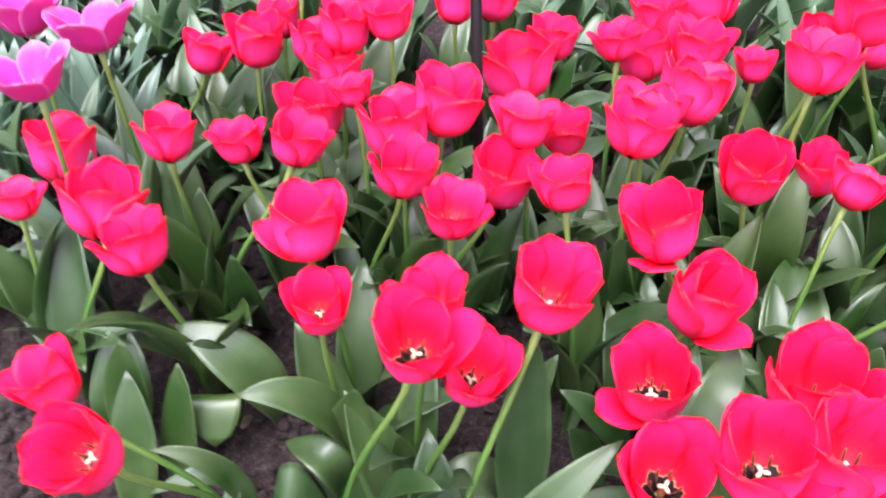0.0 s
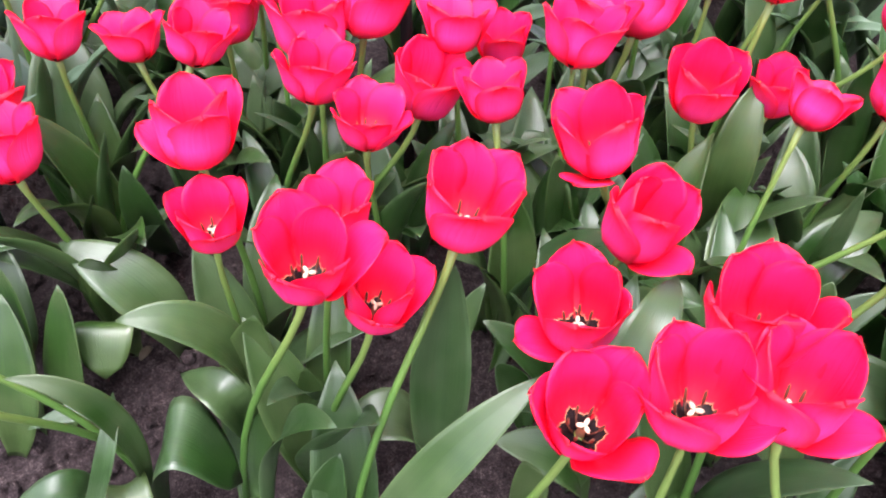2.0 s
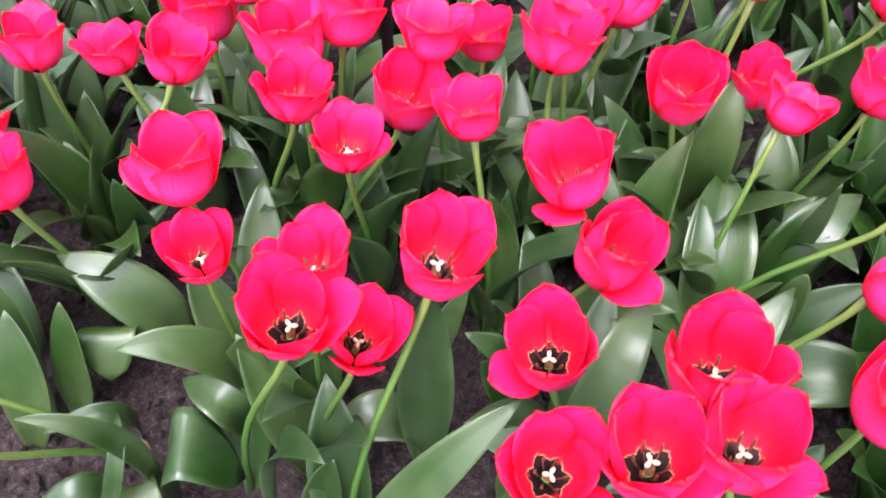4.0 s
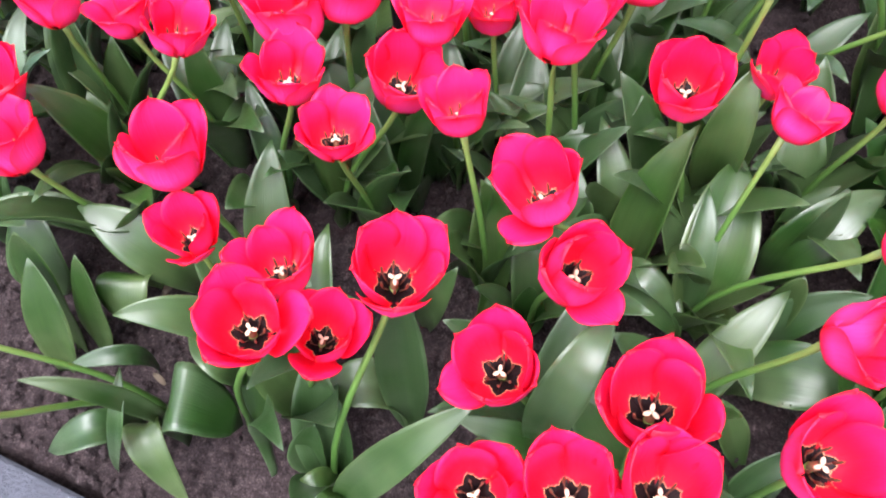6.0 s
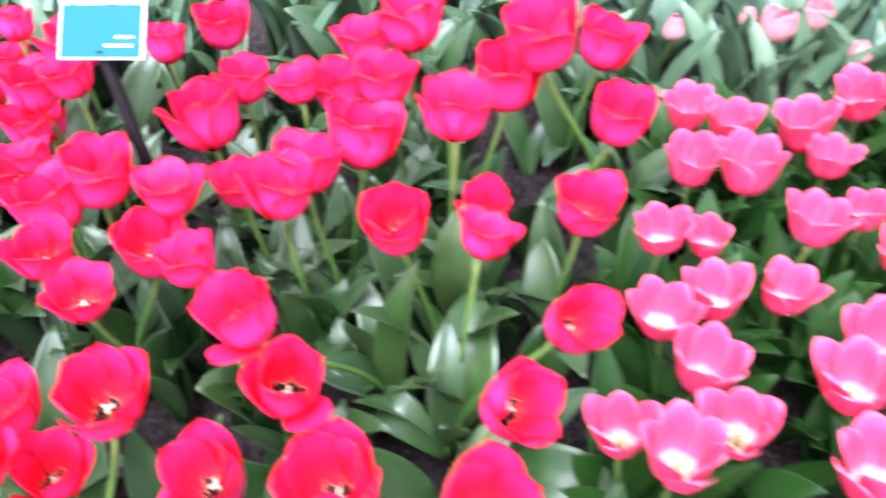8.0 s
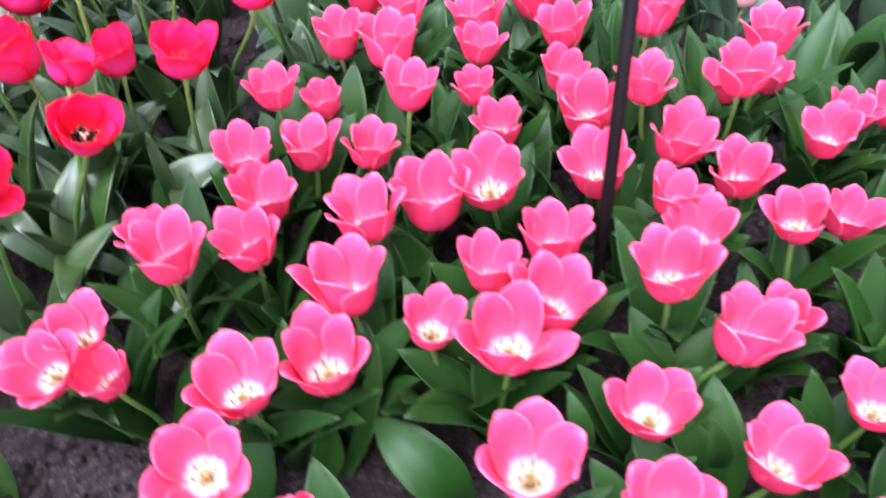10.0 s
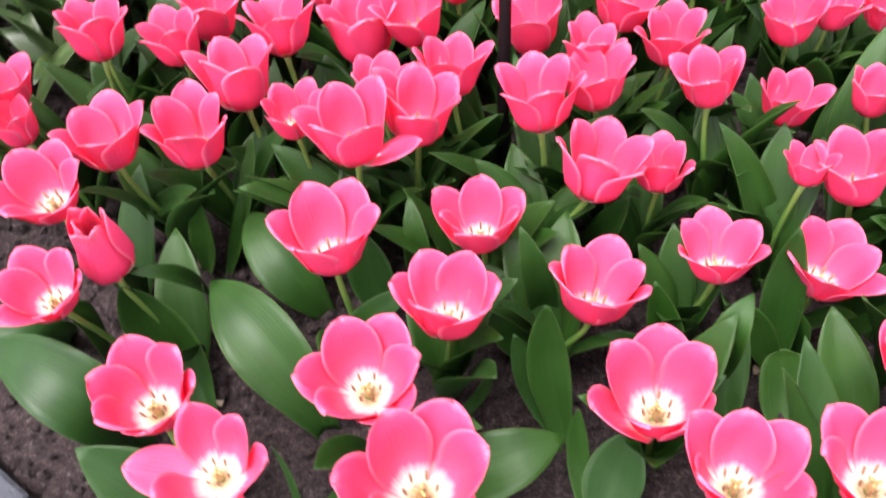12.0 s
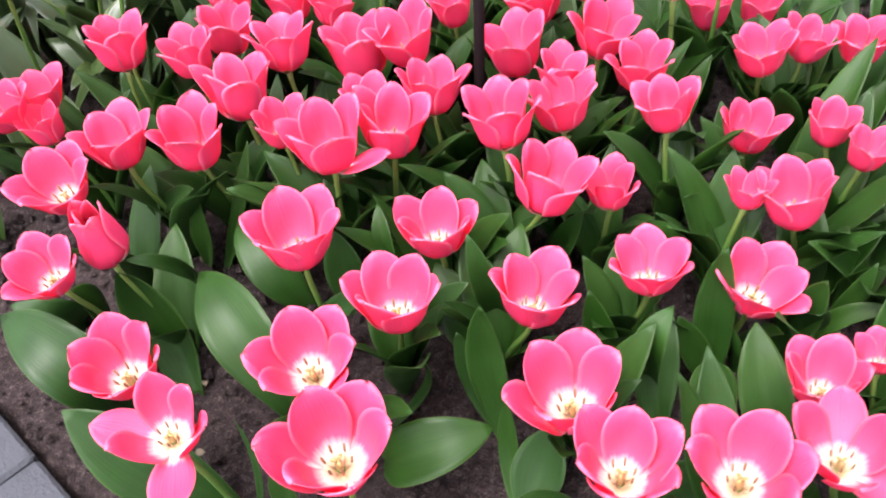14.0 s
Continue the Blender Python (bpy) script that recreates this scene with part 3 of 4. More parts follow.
def blade(bx, by, bz, tx, ty, tz, width, arch=0.5, fold=30.0, roll=0.0, again=3):
    """One leaf from its foot to its tip, as a part of the nearest plant; arch: how far its back rises above the straight line."""
    rng = planted
    a, b = Vector((bx, by, bz)), Vector((tx, ty, tz))
    flat = Vector((tx - bx, ty - by, 0))
    side = Vector((-flat.y, flat.x, 0)).normalized() if flat.length > 0.004 else Vector((1, 0, 0))
    span = (b - a).length
    c1 = a + Vector((0, 0, 1)) * span * (0.30 + 0.35 * arch) + flat * 0.12
    c2 = a + (b - a) * 0.68 + Vector((0, 0, 1)) * span * (0.10 + 0.55 * arch)
    nv, nu, rows, wave = 17, 7, [], rng.uniform(0, 6)
    for i in range(nv):
        v = i / (nv - 1)
        p = a * (1 - v) ** 3 + c1 * 3 * v * (1 - v) ** 2 + c2 * 3 * v * v * (1 - v) + b * v**3
        d = ((c1 - a) * (1 - v) ** 2 + (c2 - c1) * 2 * v * (1 - v) + (b - c2) * v * v).normalized()
        up = d.cross(side).normalized() * -1
        if up.z < 0 and i < 3:
            up = -up
        r = Matrix.Rotation(radians(roll) * v, 3, d)
        sd, u3 = r @ side, r @ side.cross(d) * -1
        shape = (0.42 + 0.58 * math.sin(math.pi * 0.5 * min(1, v / 0.5)) ** 1.2) if v < 0.5 else max(0.0, 1 - ((v - 0.5) / 0.5) ** 1.9)
        hw, f = width * 0.5 * max(shape, 0.02), radians(fold) * (1 - 0.6 * v)
        line = []
        for j in range(nu):
            u = j / (nu - 1) * 2 - 1
            lift = hw * abs(u) * math.sin(abs(u) * f) + 0.10 * width * math.sin(wave + 9 * v + 2 * u) * u * u * math.sin(math.pi * v)
            line.append(tuple(p + sd * hw * u * math.cos(abs(u) * f * 0.7) + u3 * lift))
        rows.append(line)
    if strikes([p for line in rows for p in line], 0.8) > 2:
        return blade(bx, by, bz, bx + 0.8 * (tx - bx), by + 0.8 * (ty - by), bz + 0.8 * (tz - bz), 0.9 * width, arch * 0.8, fold, roll, again - 1) if again else None
    plant = min(PLANTS, key=lambda o: (o.matrix_basis.translation - a).length)
    mat = FRESH_LEAF if plant in PINKS else LEAF
    child("leaf", sheet("leaf", rows, 0.0012, (mat, mat)), plant, plant.matrix_basis.inverted())


def spine_leaf(foot, mid, tip, width, fold=28.0, up=0.0, twist=0.0, blunt=0):
    """One broad leaf along a bent spine from its foot past its middle to its tip; up: how far its face turns from the path to the sky."""
    rng = random.Random(round(foot[0] * 1000) * 3001 + round(tip[1] * 1000))
    a, c, b = Vector(foot), Vector(mid), Vector(tip)
    a.z = min(a.z, ground(a.x, a.y) + 0.03) - 0.004
    share = max(0.3, min(0.7, (c - a).length / ((c - a).length + (b - c).length)))
    k = (c - a * (1 - share) ** 2 - b * share**2) / (2 * share * (1 - share))
    face = Vector((0, -0.5, 0.86)).lerp(Vector((0, 0, 1)), up)
    dm = ((k - a) * (1 - share) + (b - k) * share).normalized()
    side0 = dm.cross(face)
    side0 = side0.normalized() if side0.length > 0.15 else Vector((1, 0, 0))
    nv, nu, rows, wave, lap = 19, 9, [], rng.uniform(0, 6), rng.uniform(0.5, 1.4)
    droop = rng.uniform(0.1, 0.5)
    for i in range(nv):
        v = i / (nv - 1)
        p = a * (1 - v) ** 2 + k * 2 * v * (1 - v) + b * v * v
        d = ((k - a) * (1 - v) + (b - k) * v).normalized()
        sd = (side0 - d * side0.dot(d)).normalized()
        sd = Matrix.Rotation(radians(twist) * (v - share), 3, d) @ sd
        u3 = sd.cross(d).normalized()
        rise = 0.34 + 0.66 * math.sin(math.pi * 0.5 * min(1, v / 0.52)) ** 1.3
        q = max(0.0, (v - 0.52) / 0.48)
        shape = rise * (max(0.0, 1 - q ** (4.0 if blunt else 2.1)) ** (0.6 if blunt else 0.85))
        hw, f = width * 0.56 * max(shape, 0.03), radians(fold) * (1.15 - 0.75 * v)
        line = []
        for j in range(nu):
            u = j / (nu - 1) * 2 - 1
            lift = hw * abs(u) ** 1.4 * math.sin(f) + 0.05 * width * lap * math.sin(wave + 8 * v + 1.7 * u) * u * u * math.sin(math.pi * v)
            lift -= droop * hw * max(0.0, v - 0.8) * 2
            line.append(tuple(p + sd * hw * u * math.cos(abs(u) * f * 0.7) + u3 * lift))
        rows.append(line)
    plant = min(PLANTS, key=lambda o: (o.matrix_basis.translation - a).length)
    mat = FRESH_LEAF if plant in PINKS else LEAF
    child("leaf", sheet("leaf", rows, 0.0012, (mat, mat)), plant, plant.matrix_basis.inverted())


# ---- the tulips ----
tulip(RED, 0.200, 0.595, 0.391, 0.320, 0.702, 0.071, "o2", kind_of=-1, leaves=4, lean=(-0.06, 0.1, 0), spin=-115)
tulip(RED, 0.238, 0.547, 0.343, 0.209, 0.631, 0.066, "o2", leaves=3, lean=(0.1, -0.12, 0), spin=-45)
tulip(RED, 0.090, 0.514, 0.387, -0.002, 0.440, 0.078, "o", leaves=2, lean=(0.02, -0.14, 0))
tulip(RED, -0.012, 0.527, 0.362, -0.030, 0.565, 0.069, "c", leaves=2, lean=(-0.1, 0.15, 0))
tulip(RED, -0.021, 0.465, 0.375, -0.114, 0.505, 0.078, "o", leaves=0, lean=(0, -0.1, 0))
tulip(RED, 0.027, 0.485, 0.320, -0.037, 0.513, 0.070, "o", leaves=2, lean=(0.12, -0.05, 0))
tulip(RED, -0.121, 0.589, 0.298, -0.110, 0.603, 0.067, "o", leaves=2, lean=(0.02, -0.08, 0))
tulip(RED, -0.132, 0.631, 0.365, -0.103, 0.658, 0.074, "o2", leaves=2, spin=170)
tulip(RED, -0.380, 0.750, 0.301, -0.463, 0.719, 0.082, "c", leaves=5)
tulip(RED, -0.325, 0.677, 0.302, -0.287, 0.702, 0.079, "c", leaves=5)
tulip(RED, 0.174, 0.461, 0.331, 0.223, 0.505, 0.071, "o2", leaves=2, lean=(-0.05, -0.12, 0), spin=205)
tulip(RED, 0.162, 0.353, 0.352, 0.116, 0.392, 0.076, "o", leaves=0, lean=(-0.05, -0.22, 0))
tulip(RED, 0.226, 0.356, 0.374, 0.216, 0.347, 0.072, "o2", leaves=0, lean=(-0.12, -0.02, 0), spin=-20)
tulip(RED, 0.290, 0.426, 0.365, 0.308, 0.443, 0.077, "o", leaves=2, lean=(-0.05, -0.04, 0))
tulip(RED, 0.294, 0.364, 0.369, 0.377, 0.323, 0.074, "o2", leaves=2, lean=(0.1, 0, 0), spin=-30)
tulip(RED, 0.413, 0.391, 0.365, 0.424, 0.427, 0.081, "o", leaves=2, lean=(0.12, -0.18, 0))
tulip(RED, 0.447, 0.482, 0.378, 0.365, 0.528, 0.067, "o2", kind_of=-1, leaves=3, spin=-20, lean=(0.45, -0.38, 0))
tulip(RED, 0.514, 0.578, 0.359, 0.384, 0.646, 0.067, "o", leaves=4, lean=(0.38, -0.38, 0))
tulip(RED, 0.440, 0.722, 0.344, 0.394, 0.680, 0.068, "c", lean=(0.35, 0.15, 0))
tulip(RED, 0.447, 0.819, 0.296, 0.429, 0.820, 0.064, "o", lean=(0, -0.1, 0))
tulip(RED, 0.342, 0.764, 0.334, 0.386, 0.758, 0.072, "o", lean=(0, -0.25, 0))
tulip(RED, 0.558, 0.775, 0.327, 0.527, 0.803, 0.076, "c")
tulip(RED, 0.622, 0.914, 0.346, 0.512, 0.982, 0.072, "c")
tulip(RED, 0.661, 1.178, 0.288, 0.612, 1.196, 0.085, "c")
tulip(RED, 0.489, 0.987, 0.365, 0.436, 0.998, 0.084, "c")
tulip(RED, 0.534, 0.995, 0.419, 0.653, 0.999, 0.091, "c")
tulip(RED, 0.419, 0.843, 0.424, 0.393, 0.845, 0.080, "c")
tulip(RED, 0.306, 0.905, 0.354, 0.252, 0.905, 0.085, "c")
tulip(RED, 0.332, 0.999, 0.368, 0.350, 1.037, 0.077, "c")
tulip(RED, 0.273, 1.036, 0.338, 0.293, 1.055, 0.071, "c")
tulip(RED, 0.223, 0.991, 0.378, 0.233, 0.993, 0.067, "c")
tulip(RED, 0.097, 0.985, 0.344, 0.113, 1.004, 0.091, "c")
tulip(RED, 0.147, 1.034, 0.361, 0.136, 1.027, 0.069, "c")
tulip(RED, 0.019, 1.153, 0.358, 0.037, 1.192, 0.058, "c")
tulip(RED, 0.081, 1.245, 0.327, 0.061, 1.275, 0.073, "c")
tulip(RED, 0.305, 1.114, 0.359, 0.300, 1.112, 0.076, "c")
tulip(RED, 0.370, 1.115, 0.385, 0.359, 1.144, 0.085, "c")
tulip(RED, 0.239, 0.848, 0.358, 0.258, 0.840, 0.078, "c")
tulip(RED, 0.217, 0.792, 0.372, 0.221, 0.792, 0.079, "c", leaves=4)
tulip(RED, 0.149, 0.878, 0.314, 0.160, 0.885, 0.065, "c")
tulip(RED, 0.092, 0.803, 0.372, 0.111, 0.843, 0.076, "c", leaves=4)
tulip(RED, 0.066, 0.760, 0.330, -0.035, 0.778, 0.079, "o", leaves=4, lean=(0.05, -0.15, 0))
tulip(RED, 0.125, 0.704, 0.359, 0.158, 0.678, 0.064, "c", leaves=3)
tulip(RED, -0.042, 0.738, 0.354, -0.110, 0.790, 0.072, "c", leaves=3)
tulip(RED, 0.010, 0.681, 0.339, 0.025, 0.735, 0.071, "c", leaves=3)
tulip(RED, -0.051, 0.811, 0.363, -0.046, 0.809, 0.078, "c", leaves=4)
tulip(RED, 0.004, 0.836, 0.379, -0.019, 0.870, 0.078, "c", leaves=4)
tulip(RED, -0.137, 0.993, 0.345, -0.146, 1.031, 0.060, "c")
tulip(RED, -0.126, 1.028, 0.380, -0.107, 1.037, 0.068, "c")
tulip(RED, -0.071, 1.017, 0.398, -0.073, 1.033, 0.066, "c")
tulip(RED, -0.331, 0.859, 0.320, -0.324, 0.879, 0.074, "o", leaves=5)
tulip(RED, -0.239, 0.831, 0.330, -0.190, 0.853, 0.068, "c", leaves=4)
tulip(RED, -0.161, 0.786, 0.359, -0.295, 0.778, 0.067, "c", leaves=5)
tulip(RED, -0.165, 0.938, 0.307, -0.168, 0.964, 0.079, "c")
tulip(RED, -0.353, 1.149, 0.283, -0.454, 1.138, 0.074, "c", leaves=5)
tulip(RED, -0.275, 1.148, 0.304, -0.283, 1.146, 0.079, "c", leaves=5)
tulip(RED, -0.256, 1.249, 0.291, -0.254, 1.239, 0.061, "c", leaves=5)
tulip(RED, -0.188, 1.137, 0.306, -0.193, 1.156, 0.068, "c")
tulip(RED, -0.155, 1.064, 0.299, -0.179, 1.084, 0.076, "c")
tulip(RED, -0.511, 0.947, 0.242, -0.463, 0.983, 0.087, "c", leaves=5)
tulip(RED, -0.348, 0.488, 0.302, -0.214, 0.515, 0.066, "o", leaves=0, lean=(-0.2, 0.1, 0))
tulip(RED, -0.272, 0.380, 0.344, -0.198, 0.505, 0.069, "o", leaves=0, lean=(-0.25, -0.35, 0))
tulip(RED, -0.487, 0.769, 0.290, -0.502, 0.760, 0.060, "c", leaves=5)
tulip(RED, -0.214, 1.219, 0.371, -0.226, 1.231, 0.050, "c")
tulip(RED, -0.139, 1.211, 0.333, -0.146, 1.231, 0.084, "c")
tulip(RED, 0.411, 1.001, 0.339, 0.401, 1.010, 0.053, "c")
tulip(RED, -0.112, 0.925, 0.345, -0.098, 0.917, 0.056, "c", leaves=4)
tulip(PINK, 0.752, 1.039, 0.254, 0.755, 1.065, 0.077)
tulip(PINK, 0.811, 1.013, 0.242, 0.801, 1.014, 0.079)
tulip(PINK, 0.728, 0.923, 0.254, 0.743, 0.925, 0.076)
tulip(PINK, 0.801, 0.910, 0.251, 0.785, 0.921, 0.090)
tulip(PINK, 0.921, 1.027, 0.217, 0.931, 1.022, 0.089)
tulip(PINK, 0.929, 0.947, 0.222, 0.920, 0.954, 0.074)
tulip(PINK, 1.014, 1.061, 0.235, 1.031, 1.073, 0.088)
tulip(PINK, 1.046, 0.942, 0.252, 1.064, 0.940, 0.077)
tulip(PINK, 0.658, 0.797, 0.254, 0.650, 0.819, 0.073)
tulip(PINK, 0.720, 0.806, 0.228, 0.739, 0.819, 0.058)
tulip(PINK, 0.842, 0.786, 0.263, 0.829, 0.782, 0.080)
tulip(PINK, 0.924, 0.824, 0.235, 0.925, 0.824, 0.059)
tulip(PINK, 0.957, 0.770, 0.212, 0.972, 0.802, 0.072)
tulip(PINK, 0.711, 0.726, 0.213, 0.696, 0.730, 0.079)
tulip(PINK, 0.792, 0.719, 0.218, 0.808, 0.741, 0.072)
tulip(PINK, 0.637, 0.687, 0.230, 0.652, 0.694, 0.080)
tulip(PINK, 0.671, 0.622, 0.218, 0.652, 0.627, 0.085)
tulip(PINK, 0.558, 0.540, 0.231, 0.572, 0.543, 0.076, leaves=5)
tulip(PINK, 0.604, 0.488, 0.263, 0.596, 0.499, 0.085, leaves=5)
tulip(PINK, 0.677, 0.529, 0.234, 0.673, 0.539, 0.078, leaves=5)
tulip(PINK, 0.805, 0.566, 0.246, 0.826, 0.563, 0.093)
tulip(PINK, 0.876, 0.634, 0.209, 0.852, 0.671, 0.100)
tulip(PINK, 0.946, 0.641, 0.230, 0.965, 0.681, 0.097)
tulip(PINK, 1.046, 0.871, 0.225, 1.043, 0.909, 0.072)
tulip(PINK, 0.795, 0.472, 0.235, 0.816, 0.473, 0.095, leaves=5)
tulip(PINK, 0.784, 0.379, 0.220, 0.797, 0.411, 0.092, "p", leaves=5, lean=(0.03, 0.02, 0))
tulip(PINK, 0.891, 0.415, 0.237, 0.899, 0.431, 0.069, leaves=5)
tulip(PINK, 0.967, 0.390, 0.248, 0.956, 0.397, 0.092, "pf", spin=70, kind_of=-1, leaves=5)
tulip(PINK, 1.016, 0.455, 0.231, 1.002, 0.448, 0.092)
tulip(PINK, 0.948, 0.518, 0.209, 0.953, 0.522, 0.077)
tulip(PINK, 1.020, 0.559, 0.218, 1.035, 0.551, 0.086)
tulip(PINK, 1.079, 0.689, 0.207, 1.099, 0.714, 0.097)
tulip(PINK, 1.072, 0.788, 0.225, 1.093, 0.823, 0.091)
tulip(PINK, 1.144, 0.790, 0.265, 1.164, 0.809, 0.078)
tulip(PINK, 1.187, 0.728, 0.222, 1.162, 0.755, 0.090)
tulip(PINK, 1.249, 0.675, 0.212, 1.232, 0.680, 0.080)
tulip(PINK, 1.164, 0.623, 0.221, 1.172, 0.640, 0.072)
tulip(PINK, 1.180, 0.569, 0.215, 1.176, 0.606, 0.086)
tulip(PINK, 1.137, 0.484, 0.245, 1.143, 0.491, 0.087)
tulip(PINK, 1.168, 0.948, 0.276, 1.155, 0.981, 0.087)
tulip(PINK, 1.262, 0.783, 0.284, 1.261, 0.813, 0.078)
tulip(PINK, 1.312, 0.873, 0.283, 1.305, 0.873, 0.081)
tulip(PINK, 0.520, 0.407, 0.225, 0.530, 0.440, 0.080, "o", leaves=5, lean=(0.01, 0.01, 0))
tulip(PINK, 0.506, 0.356, 0.228, 0.520, 0.400, 0.085, "o", leaves=2, lean=(-0.03, -0.18, 0))
tulip(PINK, 0.558, 0.363, 0.210, 0.570, 0.400, 0.060, "p", leaves=2, lean=(-0.07, -0.03, 0))
tulip(PINK, 0.705, 0.341, 0.229, 0.726, 0.371, 0.092, "o", leaves=5, lean=(0.02, 0.02, 0))
tulip(PINK, 1.298, 0.590, 0.217, 1.315, 0.580, 0.078)
tulip(PINK, 1.381, 0.766, 0.198, 1.387, 0.799, 0.080)
tulip(PINK, 1.433, 0.827, 0.186, 1.411, 0.830, 0.072)
tulip(PINK, 1.497, 0.851, 0.178, 1.486, 0.867, 0.077)
tulip(PINK, 1.390, 0.651, 0.161, 1.386, 0.664, 0.077)
tulip(PINK, 1.477, 0.668, 0.171, 1.491, 0.658, 0.061, leaves=0)
tulip(PINK, 1.518, 0.623, 0.175, 1.496, 0.620, 0.060)
tulip(PINK, 1.406, 0.494, 0.193, 1.387, 0.488, 0.050)
tulip(PINK, 1.453, 0.512, 0.181, 1.477, 0.545, 0.082)
tulip(PINK, 1.212, 0.427, 0.214, 1.147, 0.425, 0.090)
tulip(PINK, 1.266, 0.472, 0.184, 1.256, 0.478, 0.067)
tulip(PINK, 1.110, 0.351, 0.186, 1.102, 0.374, 0.085, "o", leaves=5)
tulip(PINK, 0.989, 0.273, 0.212, 0.994, 0.281, 0.098, "o", leaves=1, lean=(0.02, 0.02, 0))
tulip(PINK, 1.113, 0.244, 0.188, 1.097, 0.251, 0.092, "o", leaves=5, lean=(0.0, 0.05, 0))
tulip(PINK, 1.232, 0.313, 0.163, 1.192, 0.312, 0.093, "o", leaves=5, lean=(-0.02, 0.12, 0))
tulip(PINK, 1.333, 0.368, 0.178, 1.308, 0.368, 0.084, "o")
tulip(PINK, 1.435, 0.411, 0.140, 1.414, 0.410, 0.096, "o")
tulip(PINK, 0.690, 0.253, 0.226, 0.690, 0.303, 0.096, "o", leaves=2, lean=(0.07, -0.14, 0))
tulip(PINK, 0.773, 0.141, 0.221, 0.763, 0.201, 0.081, "o", leaves=0, lean=(0.05, -0.12, 0))
tulip(PINK, 0.788, 0.201, 0.226, 0.808, 0.231, 0.050, "p1", leaves=2, lean=(0.13, -0.10, 0))
tulip(PINK, 0.910, 0.077, 0.200, 0.907, 0.085, 0.087, "o", leaves=0, lean=(0.05, -0.15, 0))
tulip(PINK, 1.000, 0.031, 0.211, 1.012, 0.057, 0.084, "px", spin=10, kind_of=-1, leaves=0, lean=(0.16, -0.09, 0))
tulip(PINK, 1.075, 0.140, 0.197, 1.071, 0.165, 0.100, "o", leaves=2, lean=(0.08, -0.13, 0))
tulip(PINK, 1.154, 0.054, 0.220, 1.152, 0.056, 0.099, "o", leaves=0, lean=(0.09, -0.13, 0))
tulip(PINK, 1.301, 0.203, 0.169, 1.303, 0.228, 0.100, "o", leaves=5, lean=(-0.05, -0.02, 0))
tulip(PINK, 1.365, 0.131, 0.199, 1.344, 0.142, 0.087, "o", leaves=2, lean=(-0.04, -0.01, 0))
tulip(PINK, 1.451, 0.142, 0.219, 1.447, 0.176, 0.091, "o", leaves=5, lean=(-0.00, 0.00, 0))
tulip(PINK, 1.504, 0.295, 0.160, 1.526, 0.303, 0.075, "o")
tulip(PINK, 1.518, 0.189, 0.210, 1.538, 0.219, 0.080, "px", spin=160, kind_of=-1, leaves=5)
tulip(PINK, 1.292, 0.934, 0.160, 1.280, 0.947, 0.078, "p")
tulip(PINK, 1.359, 0.954, 0.159, 1.340, 0.985, 0.065, "p")
tulip(PINK, 1.546, 0.338, 0.160, 1.565, 0.337, 0.050, "o")
tulip(BUD, 0.829, 1.382, 0.181, 0.810, 1.414, 0.037, "b")
tulip(BUD, 0.965, 1.400, 0.182, 0.974, 1.431, 0.030, "b")
tulip(BUD, 1.009, 1.368, 0.179, 1.031, 1.387, 0.060, "d")
tulip(BUD, 1.084, 1.384, 0.180, 1.099, 1.375, 0.052, "d")
tulip(BUD, 1.112, 1.263, 0.180, 1.125, 1.279, 0.035, "b")
tulip(BUD, 1.207, 1.346, 0.181, 1.218, 1.341, 0.031, "b")
tulip(BUD, 1.284, 1.251, 0.179, 1.296, 1.288, 0.054, "d")
tulip(BUD, 1.351, 1.275, 0.180, 1.329, 1.281, 0.053, "d")
tulip(BUD, 1.347, 1.353, 0.181, 1.350, 1.384, 0.030, "b")
tulip(BUD, 1.357, 1.160, 0.179, 1.345, 1.159, 0.043, "d")
tulip(BUD, 1.518, 1.238, 0.179, 1.505, 1.259, 0.051, "d")
tulip(MAGENTA, -0.433, 0.970, 0.407, -0.421, 0.979, 0.119, "o")
tulip(MAGENTA, -0.464, 0.847, 0.406, -0.471, 0.857, 0.104, "o")
tulip(MAGENTA, -0.534, 1.011, 0.408, -0.541, 1.022, 0.112, "o")

grow_leaves()

# ---- single leaves that stand out ----
spine_leaf((-0.205, 0.672, 0.017), (-0.247, 0.665, 0.150), (-0.311, 0.687, 0.173), 0.058, fold=16)
spine_leaf((-0.104, 0.579, 0.007), (-0.145, 0.542, 0.218), (-0.199, 0.527, 0.236), 0.040)
spine_leaf((-0.110, 0.502, -0.021), (-0.104, 0.557, 0.104), (-0.087, 0.549, 0.221), 0.054, fold=15)
spine_leaf((-0.217, 0.500, -0.036), (-0.209, 0.455, 0.228), (-0.256, 0.447, 0.260), 0.022)
spine_leaf((-0.283, 0.451, -0.056), (-0.202, 0.455, 0.164), (-0.206, 0.497, 0.177), 0.017, twist=50)
spine_leaf((-0.217, 0.500, -0.036), (-0.205, 0.458, 0.078), (-0.171, 0.408, -0.026), 0.037, up=1.0)
spine_leaf((-0.255, 0.505, -0.039), (-0.272, 0.461, 0.065), (-0.346, 0.453, 0.000), 0.039, up=1.0)
spine_leaf((-0.248, 0.568, -0.015), (-0.264, 0.548, 0.078), (-0.323, 0.532, 0.065), 0.022)
spine_leaf((-0.121, 0.565, 0.000), (-0.134, 0.540, 0.130), (-0.175, 0.574, 0.104), 0.039, up=0.6)
spine_leaf((-0.079, 0.452, -0.036), (-0.050, 0.461, 0.176), (-0.001, 0.398, 0.272), 0.032, up=0.6)
